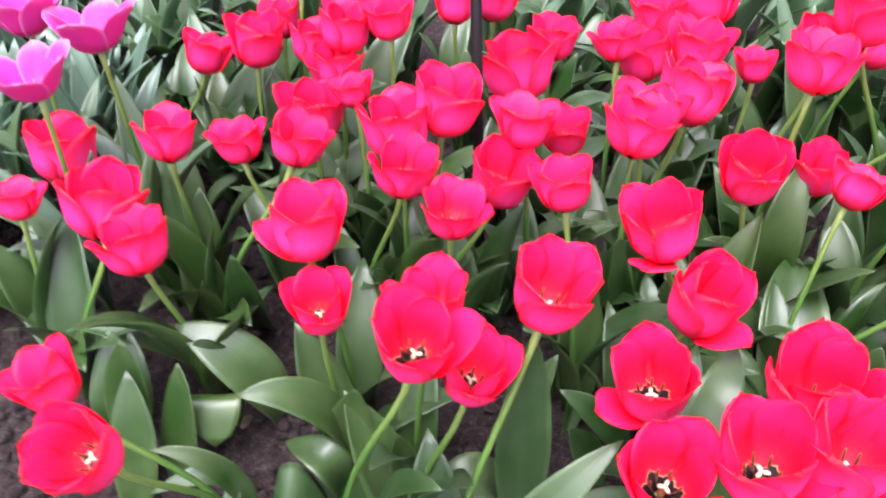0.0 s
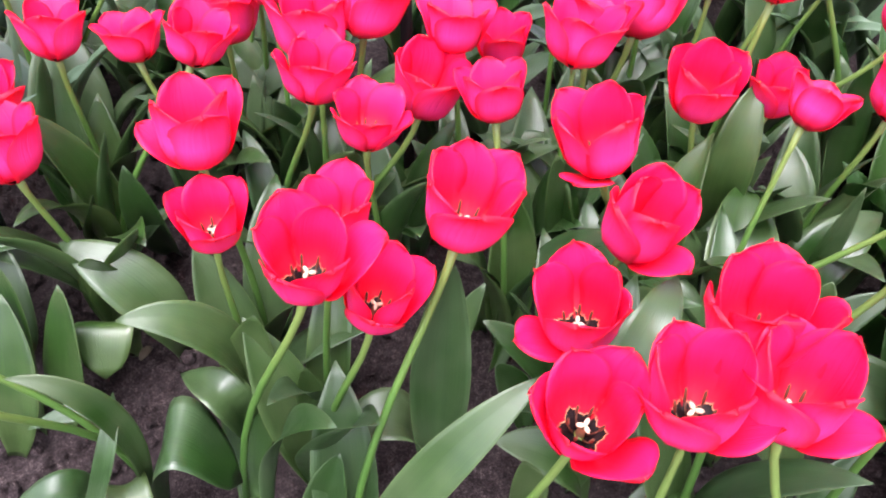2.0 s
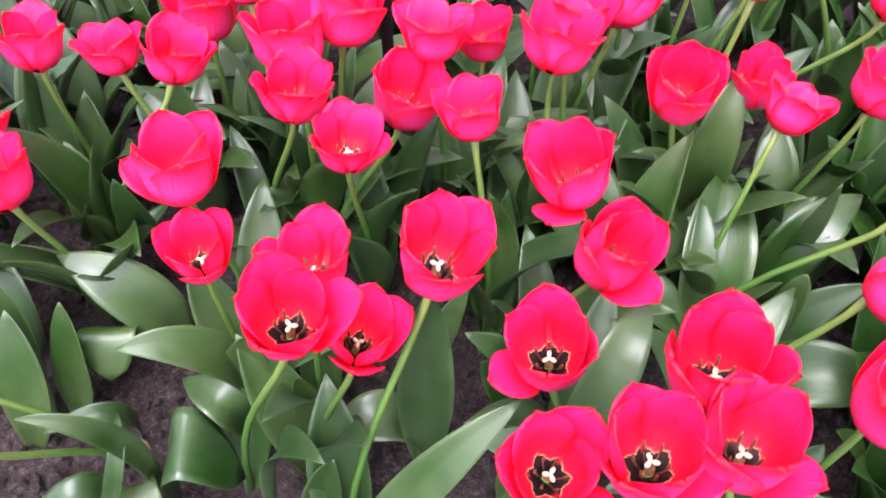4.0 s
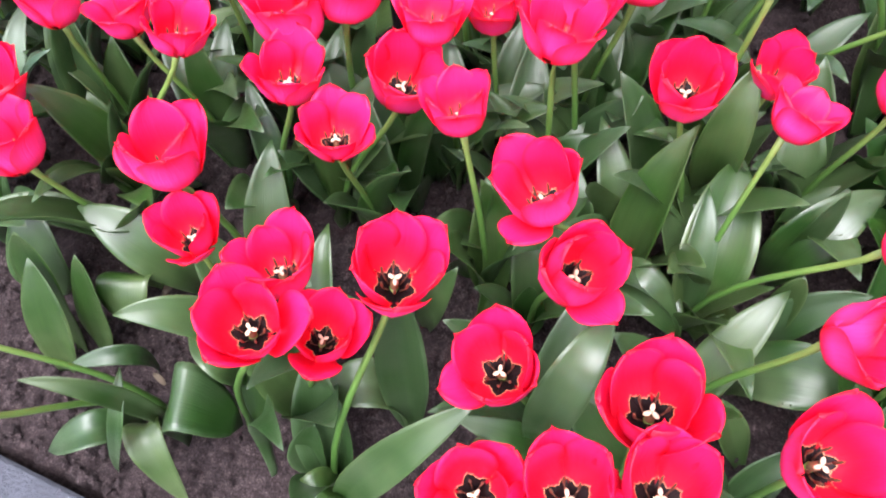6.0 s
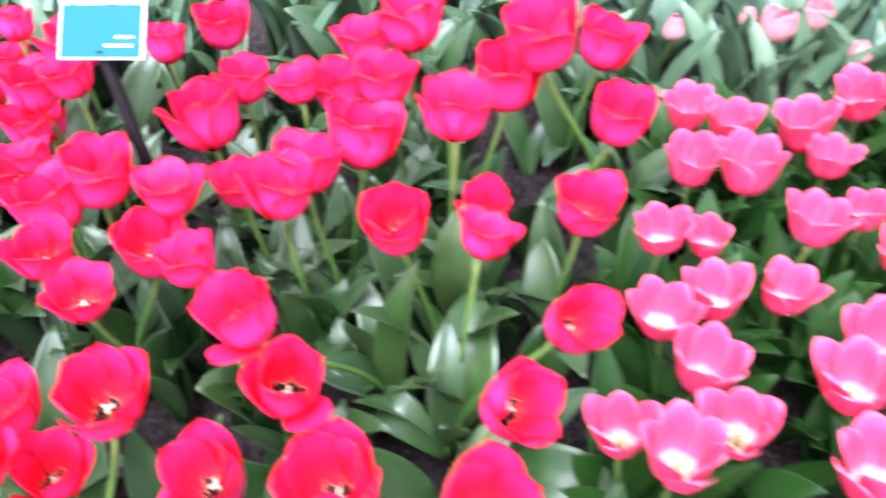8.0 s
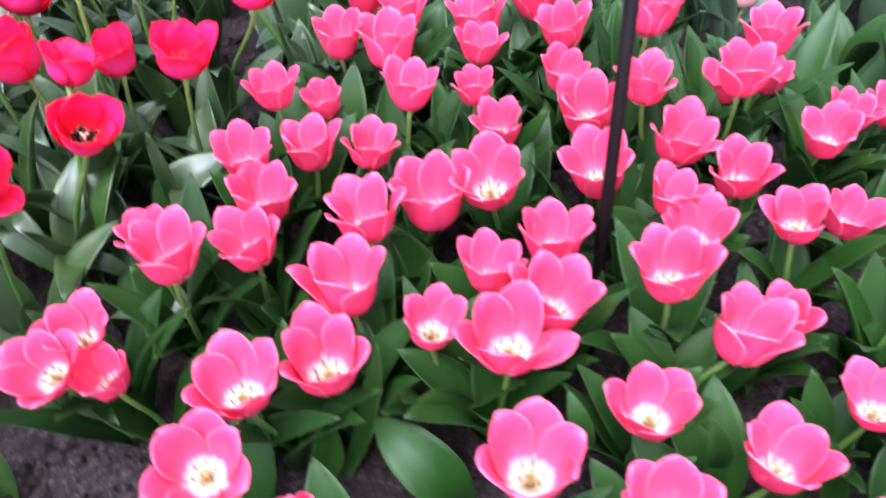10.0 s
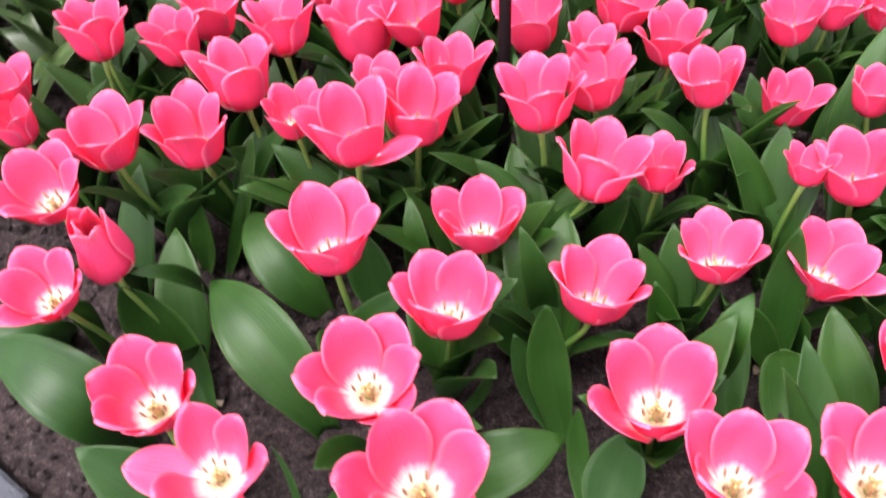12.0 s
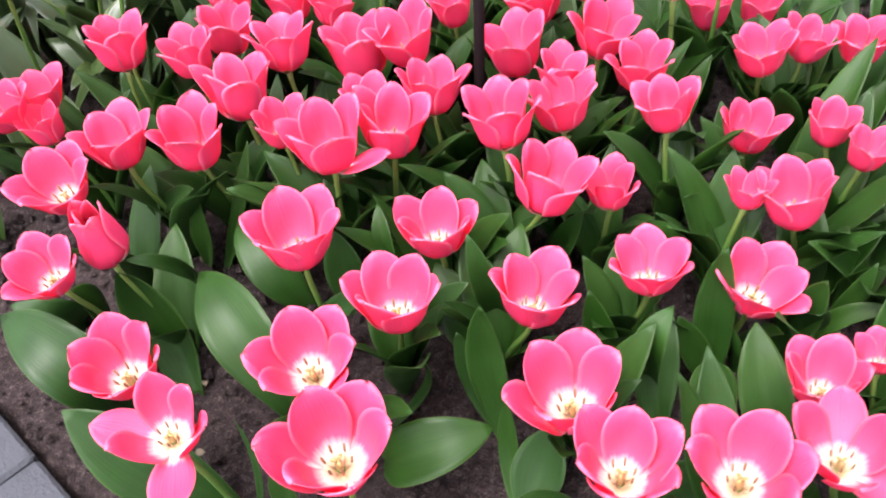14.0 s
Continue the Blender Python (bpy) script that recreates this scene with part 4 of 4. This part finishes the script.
spine_leaf((-0.017, 0.536, 0.003), (-0.037, 0.546, 0.078), (-0.047, 0.543, 0.156), 0.035)
spine_leaf((0.075, 0.505, 0.003), (0.022, 0.522, 0.105), (-0.022, 0.505, 0.070), 0.050, up=0.6)
spine_leaf((-0.014, 0.455, -0.026), (-0.023, 0.461, 0.065), (-0.009, 0.467, 0.130), 0.043, fold=50)
spine_leaf((0.003, 0.425, -0.035), (0.094, 0.425, 0.209), (0.158, 0.455, 0.263), 0.039)
spine_leaf((0.082, 0.513, 0.006), (0.080, 0.527, 0.188), (0.083, 0.535, 0.312), 0.052, fold=40)
spine_leaf((0.087, 0.635, 0.020), (0.104, 0.620, 0.130), (0.127, 0.632, 0.182), 0.029)
spine_leaf((0.219, 0.596, 0.020), (0.159, 0.560, 0.169), (0.118, 0.556, 0.211), 0.033)
spine_leaf((0.179, 0.567, 0.020), (0.161, 0.581, 0.078), (0.140, 0.581, 0.117), 0.036)
spine_leaf((0.220, 0.502, 0.016), (0.242, 0.482, 0.287), (0.275, 0.539, 0.290), 0.042, fold=20)
spine_leaf((0.292, 0.693, 0.020), (0.324, 0.633, 0.156), (0.379, 0.612, 0.078), 0.049, up=0.5)
spine_leaf((0.398, 0.649, 0.020), (0.408, 0.702, 0.161), (0.432, 0.786, 0.196), 0.078, fold=45)
spine_leaf((0.405, 0.661, 0.020), (0.414, 0.717, 0.130), (0.382, 0.737, 0.169), 0.039)
spine_leaf((0.503, 0.730, 0.020), (0.526, 0.724, 0.150), (0.597, 0.768, 0.169), 0.058)
spine_leaf((0.509, 0.746, 0.020), (0.513, 0.714, 0.169), (0.514, 0.701, 0.260), 0.027)
spine_leaf((0.430, 0.832, 0.156), (0.405, 0.785, 0.260), (0.423, 0.817, 0.310), 0.049)
spine_leaf((0.477, 0.636, 0.020), (0.419, 0.620, 0.104), (0.393, 0.626, 0.078), 0.025, up=0.6)
spine_leaf((0.473, 0.592, 0.020), (0.479, 0.626, 0.091), (0.498, 0.660, 0.156), 0.031)
spine_leaf((0.443, 0.583, 0.020), (0.498, 0.568, 0.104), (0.579, 0.539, 0.091), 0.067)
spine_leaf((0.465, 0.613, 0.020), (0.498, 0.629, 0.130), (0.554, 0.627, 0.182), 0.039)
spine_leaf((0.451, 0.489, 0.020), (0.428, 0.509, 0.078), (0.406, 0.524, 0.130), 0.032)
spine_leaf((0.426, 0.437, 0.017), (0.453, 0.461, 0.078), (0.478, 0.479, 0.117), 0.041)
spine_leaf((0.220, 0.502, 0.016), (0.267, 0.504, 0.117), (0.330, 0.484, 0.065), 0.047, up=0.7)
spine_leaf((0.230, 0.483, 0.013), (0.180, 0.490, 0.104), (0.132, 0.489, 0.117), 0.045)
spine_leaf((0.199, 0.634, 0.020), (0.206, 0.631, 0.091), (0.206, 0.629, 0.156), 0.040, fold=40)
spine_leaf((0.152, 0.734, 0.020), (0.118, 0.693, 0.156), (0.091, 0.669, 0.182), 0.048, up=0.5)
spine_leaf((0.164, 0.864, 0.130), (0.165, 0.775, 0.241), (0.194, 0.750, 0.275), 0.021, up=0.7)
spine_leaf((0.250, 0.787, 0.020), (0.223, 0.773, 0.143), (0.201, 0.743, 0.260), 0.044)
spine_leaf((0.191, 0.709, 0.020), (0.170, 0.701, 0.143), (0.166, 0.695, 0.260), 0.031)
spine_leaf((0.274, 0.802, 0.020), (0.256, 0.746, 0.143), (0.254, 0.784, 0.169), 0.036)
spine_leaf((0.147, 0.638, 0.020), (0.170, 0.689, 0.143), (0.147, 0.692, 0.260), 0.035)
spine_leaf((-0.373, 0.567, -0.032), (-0.345, 0.585, 0.104), (-0.348, 0.619, 0.169), 0.050, fold=18, up=0.8)
spine_leaf((-0.320, 0.587, -0.017), (-0.296, 0.602, 0.104), (-0.289, 0.619, 0.182), 0.046, fold=18, up=0.8)
spine_leaf((-0.352, 0.587, -0.022), (-0.357, 0.621, 0.117), (-0.348, 0.629, 0.208), 0.054, fold=18, up=0.8)
spine_leaf((-0.411, 0.663, -0.002), (-0.378, 0.665, 0.117), (-0.386, 0.703, 0.169), 0.068, fold=18, up=0.8)
spine_leaf((-0.337, 0.854, 0.020), (-0.297, 0.751, 0.156), (-0.279, 0.720, 0.208), 0.037)
spine_leaf((-0.247, 0.835, 0.020), (-0.245, 0.768, 0.130), (-0.246, 0.740, 0.234), 0.043)
spine_leaf((0.441, 0.945, 0.020), (0.357, 0.858, 0.130), (0.386, 0.837, 0.169), 0.029)
spine_leaf((0.300, 0.793, 0.020), (0.322, 0.791, 0.117), (0.346, 0.778, 0.182), 0.030)
spine_leaf((0.233, 0.834, 0.020), (0.251, 0.809, 0.156), (0.298, 0.818, 0.169), 0.047)
spine_leaf((0.355, 0.905, 0.020), (0.308, 0.876, 0.182), (0.340, 0.904, 0.156), 0.027, up=0.7)
spine_leaf((0.549, 0.711, 0.020), (0.518, 0.713, 0.104), (0.546, 0.716, 0.156), 0.024)
spine_leaf((0.329, 0.692, 0.020), (0.285, 0.694, 0.104), (0.299, 0.652, 0.182), 0.039)
spine_leaf((0.143, 0.709, 0.020), (0.126, 0.687, 0.091), (0.141, 0.659, 0.156), 0.030)
spine_leaf((0.019, 0.428, -0.031), (-0.012, 0.410, 0.065), (-0.035, 0.393, 0.026), 0.042, up=0.8)
spine_leaf((0.344, 0.473, 0.018), (0.292, 0.462, 0.078), (0.260, 0.456, 0.065), 0.028, up=0.6)
spine_leaf((0.160, 0.475, 0.004), (0.170, 0.476, 0.052), (0.159, 0.470, 0.117), 0.034)
spine_leaf((-0.192, 0.492, -0.030), (-0.150, 0.486, 0.130), (-0.108, 0.488, 0.045), 0.066, fold=4, up=1.0, blunt=1)
spine_leaf((-0.262, 0.668, 0.010), (-0.262, 0.618, 0.112), (-0.262, 0.592, 0.070), 0.056, fold=4, up=1.0, blunt=1)
spine_leaf((0.777, 0.144, -0.037), (0.782, 0.100, 0.149), (0.673, 0.126, 0.139), 0.065)
spine_leaf((0.961, 0.085, -0.034), (0.888, 0.054, 0.084), (0.832, 0.048, 0.137), 0.071)
spine_leaf((0.842, 0.188, -0.012), (0.797, 0.217, 0.098), (0.786, 0.204, 0.166), 0.066)
spine_leaf((0.781, 0.316, 0.018), (0.823, 0.231, 0.166), (0.802, 0.208, 0.186), 0.021)
spine_leaf((0.983, 0.195, 0.007), (0.933, 0.209, 0.112), (0.843, 0.262, 0.128), 0.067)
spine_leaf((0.926, 0.333, 0.020), (0.879, 0.335, 0.102), (0.822, 0.381, 0.115), 0.057)
spine_leaf((0.965, 0.255, 0.018), (1.013, 0.266, 0.105), (1.068, 0.284, 0.157), 0.030, fold=40)
spine_leaf((1.107, 0.172, 0.013), (1.185, 0.157, 0.095), (1.228, 0.196, 0.095), 0.055)
spine_leaf((1.094, 0.199, 0.017), (1.126, 0.222, 0.052), (1.163, 0.190, 0.178), 0.012)
spine_leaf((0.990, 0.074, -0.035), (0.994, 0.106, 0.042), (0.975, 0.118, 0.094), 0.008)
spine_leaf((1.056, 0.073, -0.026), (1.058, 0.074, 0.063), (1.063, 0.077, 0.126), 0.033)
spine_leaf((1.229, 0.225, 0.020), (1.202, 0.251, 0.116), (1.200, 0.249, 0.203), 0.036)
spine_leaf((1.219, 0.236, 0.020), (1.186, 0.253, 0.084), (1.168, 0.256, 0.147), 0.028)
spine_leaf((1.259, 0.160, 0.019), (1.243, 0.193, 0.063), (1.238, 0.206, 0.126), 0.019)
spine_leaf((1.272, 0.152, 0.019), (1.278, 0.192, 0.063), (1.287, 0.209, 0.105), 0.049)
spine_leaf((1.420, 0.290, 0.020), (1.415, 0.331, 0.056), (1.408, 0.344, 0.093), 0.043, blunt=1)
spine_leaf((1.490, 0.292, 0.020), (1.458, 0.328, 0.098), (1.440, 0.366, 0.138), 0.046)
spine_leaf((1.412, 0.365, 0.020), (1.400, 0.384, 0.105), (1.400, 0.396, 0.200), 0.037)
spine_leaf((1.360, 0.354, 0.020), (1.354, 0.295, 0.165), (1.366, 0.320, 0.185), 0.031)
spine_leaf((1.323, 0.327, 0.020), (1.298, 0.327, 0.105), (1.282, 0.331, 0.168), 0.033)
spine_leaf((1.463, 0.423, 0.020), (1.483, 0.420, 0.105), (1.495, 0.412, 0.168), 0.038)
spine_leaf((1.411, 0.372, 0.020), (1.384, 0.366, 0.084), (1.367, 0.362, 0.126), 0.029)
spine_leaf((1.499, 0.469, 0.020), (1.528, 0.459, 0.105), (1.540, 0.464, 0.157), 0.021)
spine_leaf((1.503, 0.436, 0.020), (1.526, 0.444, 0.095), (1.574, 0.447, 0.116), 0.020)
spine_leaf((1.014, 0.399, 0.020), (1.041, 0.351, 0.154), (1.028, 0.374, 0.186), 0.027)
spine_leaf((0.997, 0.517, 0.020), (1.009, 0.500, 0.116), (1.026, 0.482, 0.210), 0.043)
spine_leaf((0.843, 0.477, 0.020), (0.852, 0.459, 0.116), (0.870, 0.453, 0.200), 0.054)
spine_leaf((0.780, 0.357, 0.020), (0.815, 0.385, 0.116), (0.831, 0.418, 0.201), 0.023)
spine_leaf((0.614, 0.358, 0.015), (0.705, 0.365, 0.105), (0.800, 0.338, 0.182), 0.030)
spine_leaf((1.167, 0.378, 0.020), (1.172, 0.323, 0.165), (1.157, 0.326, 0.215), 0.028)
spine_leaf((1.172, 0.326, 0.020), (1.133, 0.334, 0.095), (1.098, 0.360, 0.126), 0.050)
spine_leaf((1.186, 0.495, 0.020), (1.224, 0.454, 0.116), (1.240, 0.458, 0.157), 0.033)
spine_leaf((0.751, 0.360, 0.020), (0.777, 0.352, 0.105), (0.780, 0.357, 0.157), 0.034)
spine_leaf((0.994, 0.342, 0.020), (0.981, 0.353, 0.084), (0.967, 0.363, 0.137), 0.047)
spine_leaf((1.374, 0.290, 0.020), (1.358, 0.326, 0.084), (1.362, 0.361, 0.126), 0.040)
spine_leaf((1.355, 0.269, 0.020), (1.331, 0.266, 0.063), (1.313, 0.266, 0.073), 0.023)
spine_leaf((1.263, 0.314, 0.020), (1.268, 0.319, 0.084), (1.235, 0.306, 0.105), 0.024)
spine_leaf((0.605, 0.252, -0.019), (0.664, 0.174, 0.084), (0.632, 0.163, 0.105), 0.047)
spine_leaf((0.682, 0.218, -0.022), (0.717, 0.210, 0.095), (0.722, 0.180, 0.137), 0.040)
spine_leaf((1.445, 0.240, 0.020), (1.398, 0.215, 0.063), (1.372, 0.187, 0.074), 0.032)
spine_leaf((1.091, 0.299, 0.020), (1.110, 0.309, 0.095), (1.155, 0.324, 0.147), 0.031)
blade(1.428, 0.389, 0.020, 1.403, 0.374, 0.200, 0.048, 0.15, 28, 0)
blade(1.506, 0.381, 0.020, 1.454, 0.341, 0.180, 0.042, 0.2, 28, 0)
blade(0.513, 0.753, 0.020, 0.574, 0.785, 0.140, 0.058, 0.4, 28, 0)
blade(0.299, 0.711, 0.020, 0.380, 0.616, 0.080, 0.064, 0.7, 28, 0)
blade(0.319, 0.830, 0.020, 0.351, 0.791, 0.160, 0.034, 0.3, 28, 0)
blade(0.458, 0.909, 0.020, 0.446, 0.871, 0.250, 0.059, 0.3, 28, 0)
blade(0.546, 0.790, 0.020, 0.636, 0.807, 0.100, 0.056, 0.6, 28, 0)
blade(0.130, 0.911, 0.020, 0.197, 0.852, 0.160, 0.033, 0.6, 28, 0)
blade(0.228, 0.904, 0.020, 0.309, 0.876, 0.100, 0.064, 0.6, 28, 0)
blade(0.289, 0.754, 0.020, 0.272, 0.722, 0.220, 0.046, 0.2, 28, 0)
blade(0.481, 0.636, 0.020, 0.489, 0.644, 0.180, 0.035, 0.3, 28, 0)
blade(0.646, 0.754, 0.020, 0.579, 0.734, 0.200, 0.046, 0.2, 28, 0)
blade(-0.008, 0.812, 0.020, 0.055, 0.728, 0.200, 0.035, 0.3, 28, 0)
blade(0.402, 0.927, 0.020, 0.356, 0.846, 0.200, 0.050, 0.2, 28, 0)
blade(0.941, 0.590, 0.020, 1.027, 0.485, 0.200, 0.056, 0.1, 28, 0)
blade(1.525, 0.514, 0.020, 1.550, 0.462, 0.150, 0.036, 0.3, 28, 0)
blade(1.294, 0.692, 0.020, 1.346, 0.566, 0.200, 0.039, 0.2, 28, 0)
blade(1.482, 0.577, 0.020, 1.492, 0.485, 0.180, 0.038, 0.2, 28, 0)
blade(0.241, 0.778, 0.020, 0.212, 0.770, 0.220, 0.057, 0.2, 28, 0)
blade(-0.234, 0.931, 0.020, -0.140, 0.813, 0.220, 0.042, 0.3, 28, 0)
blade(-0.051, 0.838, 0.020, -0.058, 0.751, 0.220, 0.047, 0.2, 28, 0)
blade(0.449, 0.747, 0.020, 0.389, 0.647, 0.060, 0.041, 0.7, 28, 0)
blade(0.576, 0.748, 0.020, 0.553, 0.708, 0.150, 0.041, 0.3, 28, 0)
blade(0.609, 0.676, 0.020, 0.605, 0.650, 0.100, 0.080, 0.5, 28, 0)
blade(1.371, 0.392, 0.020, 1.347, 0.343, 0.140, 0.042, 0.3, 28, 0)
blade(1.486, 0.431, 0.020, 1.495, 0.391, 0.140, 0.041, 0.3, 28, 0)
blade(1.197, 0.531, 0.020, 1.250, 0.462, 0.150, 0.041, 0.2, 28, 0)
blade(1.356, 0.602, 0.020, 1.342, 0.495, 0.170, 0.040, 0.2, 28, 0)
blade(1.569, 0.366, 0.020, 1.530, 0.319, 0.120, 0.038, 0.4, 28, 0)
blade(0.486, 0.839, 0.020, 0.431, 0.763, 0.200, 0.055, 0.2, 28, 0)
blade(0.603, 0.821, 0.020, 0.573, 0.778, 0.200, 0.056, 0.3, 28, 0)
blade(1.305, 0.459, 0.020, 1.314, 0.401, 0.180, 0.044, 0.2, 28, 0)
blade(1.145, 0.536, 0.020, 1.144, 0.425, 0.200, 0.045, 0.2, 28, 0)
blade(1.381, 0.513, 0.020, 1.337, 0.431, 0.180, 0.045, 0.2, 28, 0)


# ---- plant signs ----
def plant_sign(foot, top, yaw, tilt, wide, high, shift=0.0):
    """A teal name plate on a dark stake pushed into the bed."""
    sign = new("plant_sign")
    base = Vector((foot[0], foot[1], ground(foot[0], foot[1]) - 0.03))
    sign.matrix_basis = Matrix.Translation(base)
    tagged(sign, "teal plant name plate on a dark stake in the bed", "plant sign", "plant signs in the bed")
    t = Vector(top) - base
    child("stake", tube("stake", [Vector((0, 0, 0)), t * 0.5, t], (0.0074, 0.0074, 0.0074), POST, 6), sign, None, "dark painted metal stake")
    m = Matrix.Translation(t) @ pose(0, 0, 0, tilt, 0, yaw) @ Matrix.Translation((shift, high * 0.5 - 0.012, 0))
    child("bracket", box_mesh("bracket", wide * 0.34, high * 0.5, 0.005, POST, 0.001), sign, m @ Matrix.Translation((-shift * 0.6, -high * 0.14, -0.0065)))
    child("rim", box_mesh("rim", wide, high, 0.004, SIGN_WHITE, 0.0012), sign, m, "white rim")
    child("plate", box_mesh("plate", wide * 0.955, high * 0.955, 0.004, SIGN_BLUE, 0.0008), sign, m @ Matrix.Translation((0, 0, 0.0012)), "teal plate")
    bars = [(-0.40, 0.10, 0.05, 0.06), (-0.12, 0.10, 0.36, 0.06), (0.12, 0.10, 0.07, 0.05), (0.32, 0.10, 0.25, 0.06), (0.33, 0.36, 0.14, 0.05), (0.28, -0.27, 0.20, 0.03), (0.22, -0.36, 0.32, 0.03)]
    for x, y, w, h in bars:
        child("lettering", box_mesh("lettering", w * wide, h * high, 0.0008, SIGN_WHITE, 0.0002), sign, m @ Matrix.Translation((x * wide, y * high, 0.0038)), "pale bar of lettering")
    return sign


plant_sign((0.055, 0.862), (0.036, 0.898, 0.503), -8, 42, 0.098, 0.105)
plant_sign((1.074, 0.542), (1.082, 0.612, 0.560), 66, 44, 0.098, 0.105)


# ---- dry scraps of old leaf on the soil ----
def build_scraps():
    rng = random.Random(31)
    verts, faces = [], []
    for _ in range(30):
        x, y = rng.uniform(-0.3, 1.5), rng.uniform(0.0, 0.9)
        if bed_depth(x, y) < 0.05:
            continue
        long, wide, curl = rng.uniform(0.008, 0.024), rng.uniform(0.003, 0.007), rng.uniform(0.3, 1.1)
        m = pose(x, y, ground(x, y) + 0.010, rng.uniform(-15, 15), rng.uniform(-15, 15), rng.uniform(0, 360))
        k = len(verts)
        for i in range(5):
            v = i / 4
            w = wide * math.sin(math.pi * (0.15 + 0.75 * v))
            for j in (-1, 0, 1):
                verts.append(m @ Vector((long * (v - 0.5), w * j, curl * wide * j * j + 0.004 * math.sin(3 * v))))
        for i in range(4):
            for j in range(2):
                a = k + i * 3 + j
                faces.append((a, a + 1, a + 4, a + 3))
    ob = new("leaf_scraps", mesh_of("leaf_scraps", verts, faces, None, None, (STRAW,)))
    thick = ob.modifiers.new("thickness", "SOLIDIFY")
    thick.thickness = 0.0007
    tagged(ob, "pale dry scraps of old leaf lying on the soil", "leaf scraps", kind="stuff")


build_scraps()

# ---- foliage behind and between ----
def build_foliage(name, label, seed, count, area, kinds, scale=(0.8, 1.05)):
    """Leaf clumps too many to count, joined into one mesh."""
    rng = random.Random(seed)
    verts, faces, uvs, mats = [], [], [], []
    x0, x1, y0, y1 = area
    for _ in range(count):
        x, y = rng.uniform(x0, x1), rng.uniform(y0, y1)
        if bed_depth(x, y) < 0.12:
            continue
        turn = rng.uniform(0, 360)
        for k in range(rng.choice((2, 3, 3))):
            me = rng.choice(kinds)
            m = pose(x, y, ground(x, y) - 0.003, rng.uniform(-6, 6), rng.uniform(-6, 6), turn + 120 * k + rng.uniform(-30, 30)) @ Matrix.Scale(rng.uniform(*scale), 4)
            if strikes([m @ v.co for v in list(me.vertices)[::4]]):
                continue
            base = len(verts)
            verts += [m @ v.co for v in me.vertices]
            faces += [tuple(base + i for i in p.vertices) for p in me.polygons]
            flat = np.zeros(len(me.loops) * 2, dtype=np.float32)
            me.uv_layers[0].data.foreach_get("uv", flat)
            per = {}
            for l, loop in enumerate(me.loops):
                per[loop.vertex_index] = (flat[2 * l], flat[2 * l + 1])
            uvs += [per[i] for i in range(len(me.vertices))]
    ob = new(name, mesh_of(name, verts, faces, uvs, None, (kinds[0].materials[0],)))
    tagged(ob, label, "foliage", kind="stuff")


build_foliage("tulip_foliage", "dense green tulip leaves between the red flowers", 201, 130, (-1.0, 0.75, 0.8, 1.7), LEAVES["red"])
build_foliage("tulip_foliage", "dense green tulip leaves between the pink flowers", 202, 110, (0.7, 2.0, 0.5, 1.15), LEAVES["pink"])
build_foliage("grey_foliage", "grey-green tulip leaves of the planting behind", 203, 330, (0.62, 2.7, 1.2, 2.5), LEAVES["far"])
build_foliage("grey_foliage", "grey-green leaves of the far planting", 204, 330, (-1.8, 0.8, 1.45, 3.0), LEAVES["far"])
build_foliage("grey_foliage", "grey-green leaves beside the red tulips", 205, 60, (-1.3, -0.5, 0.9, 1.5), LEAVES["far"])
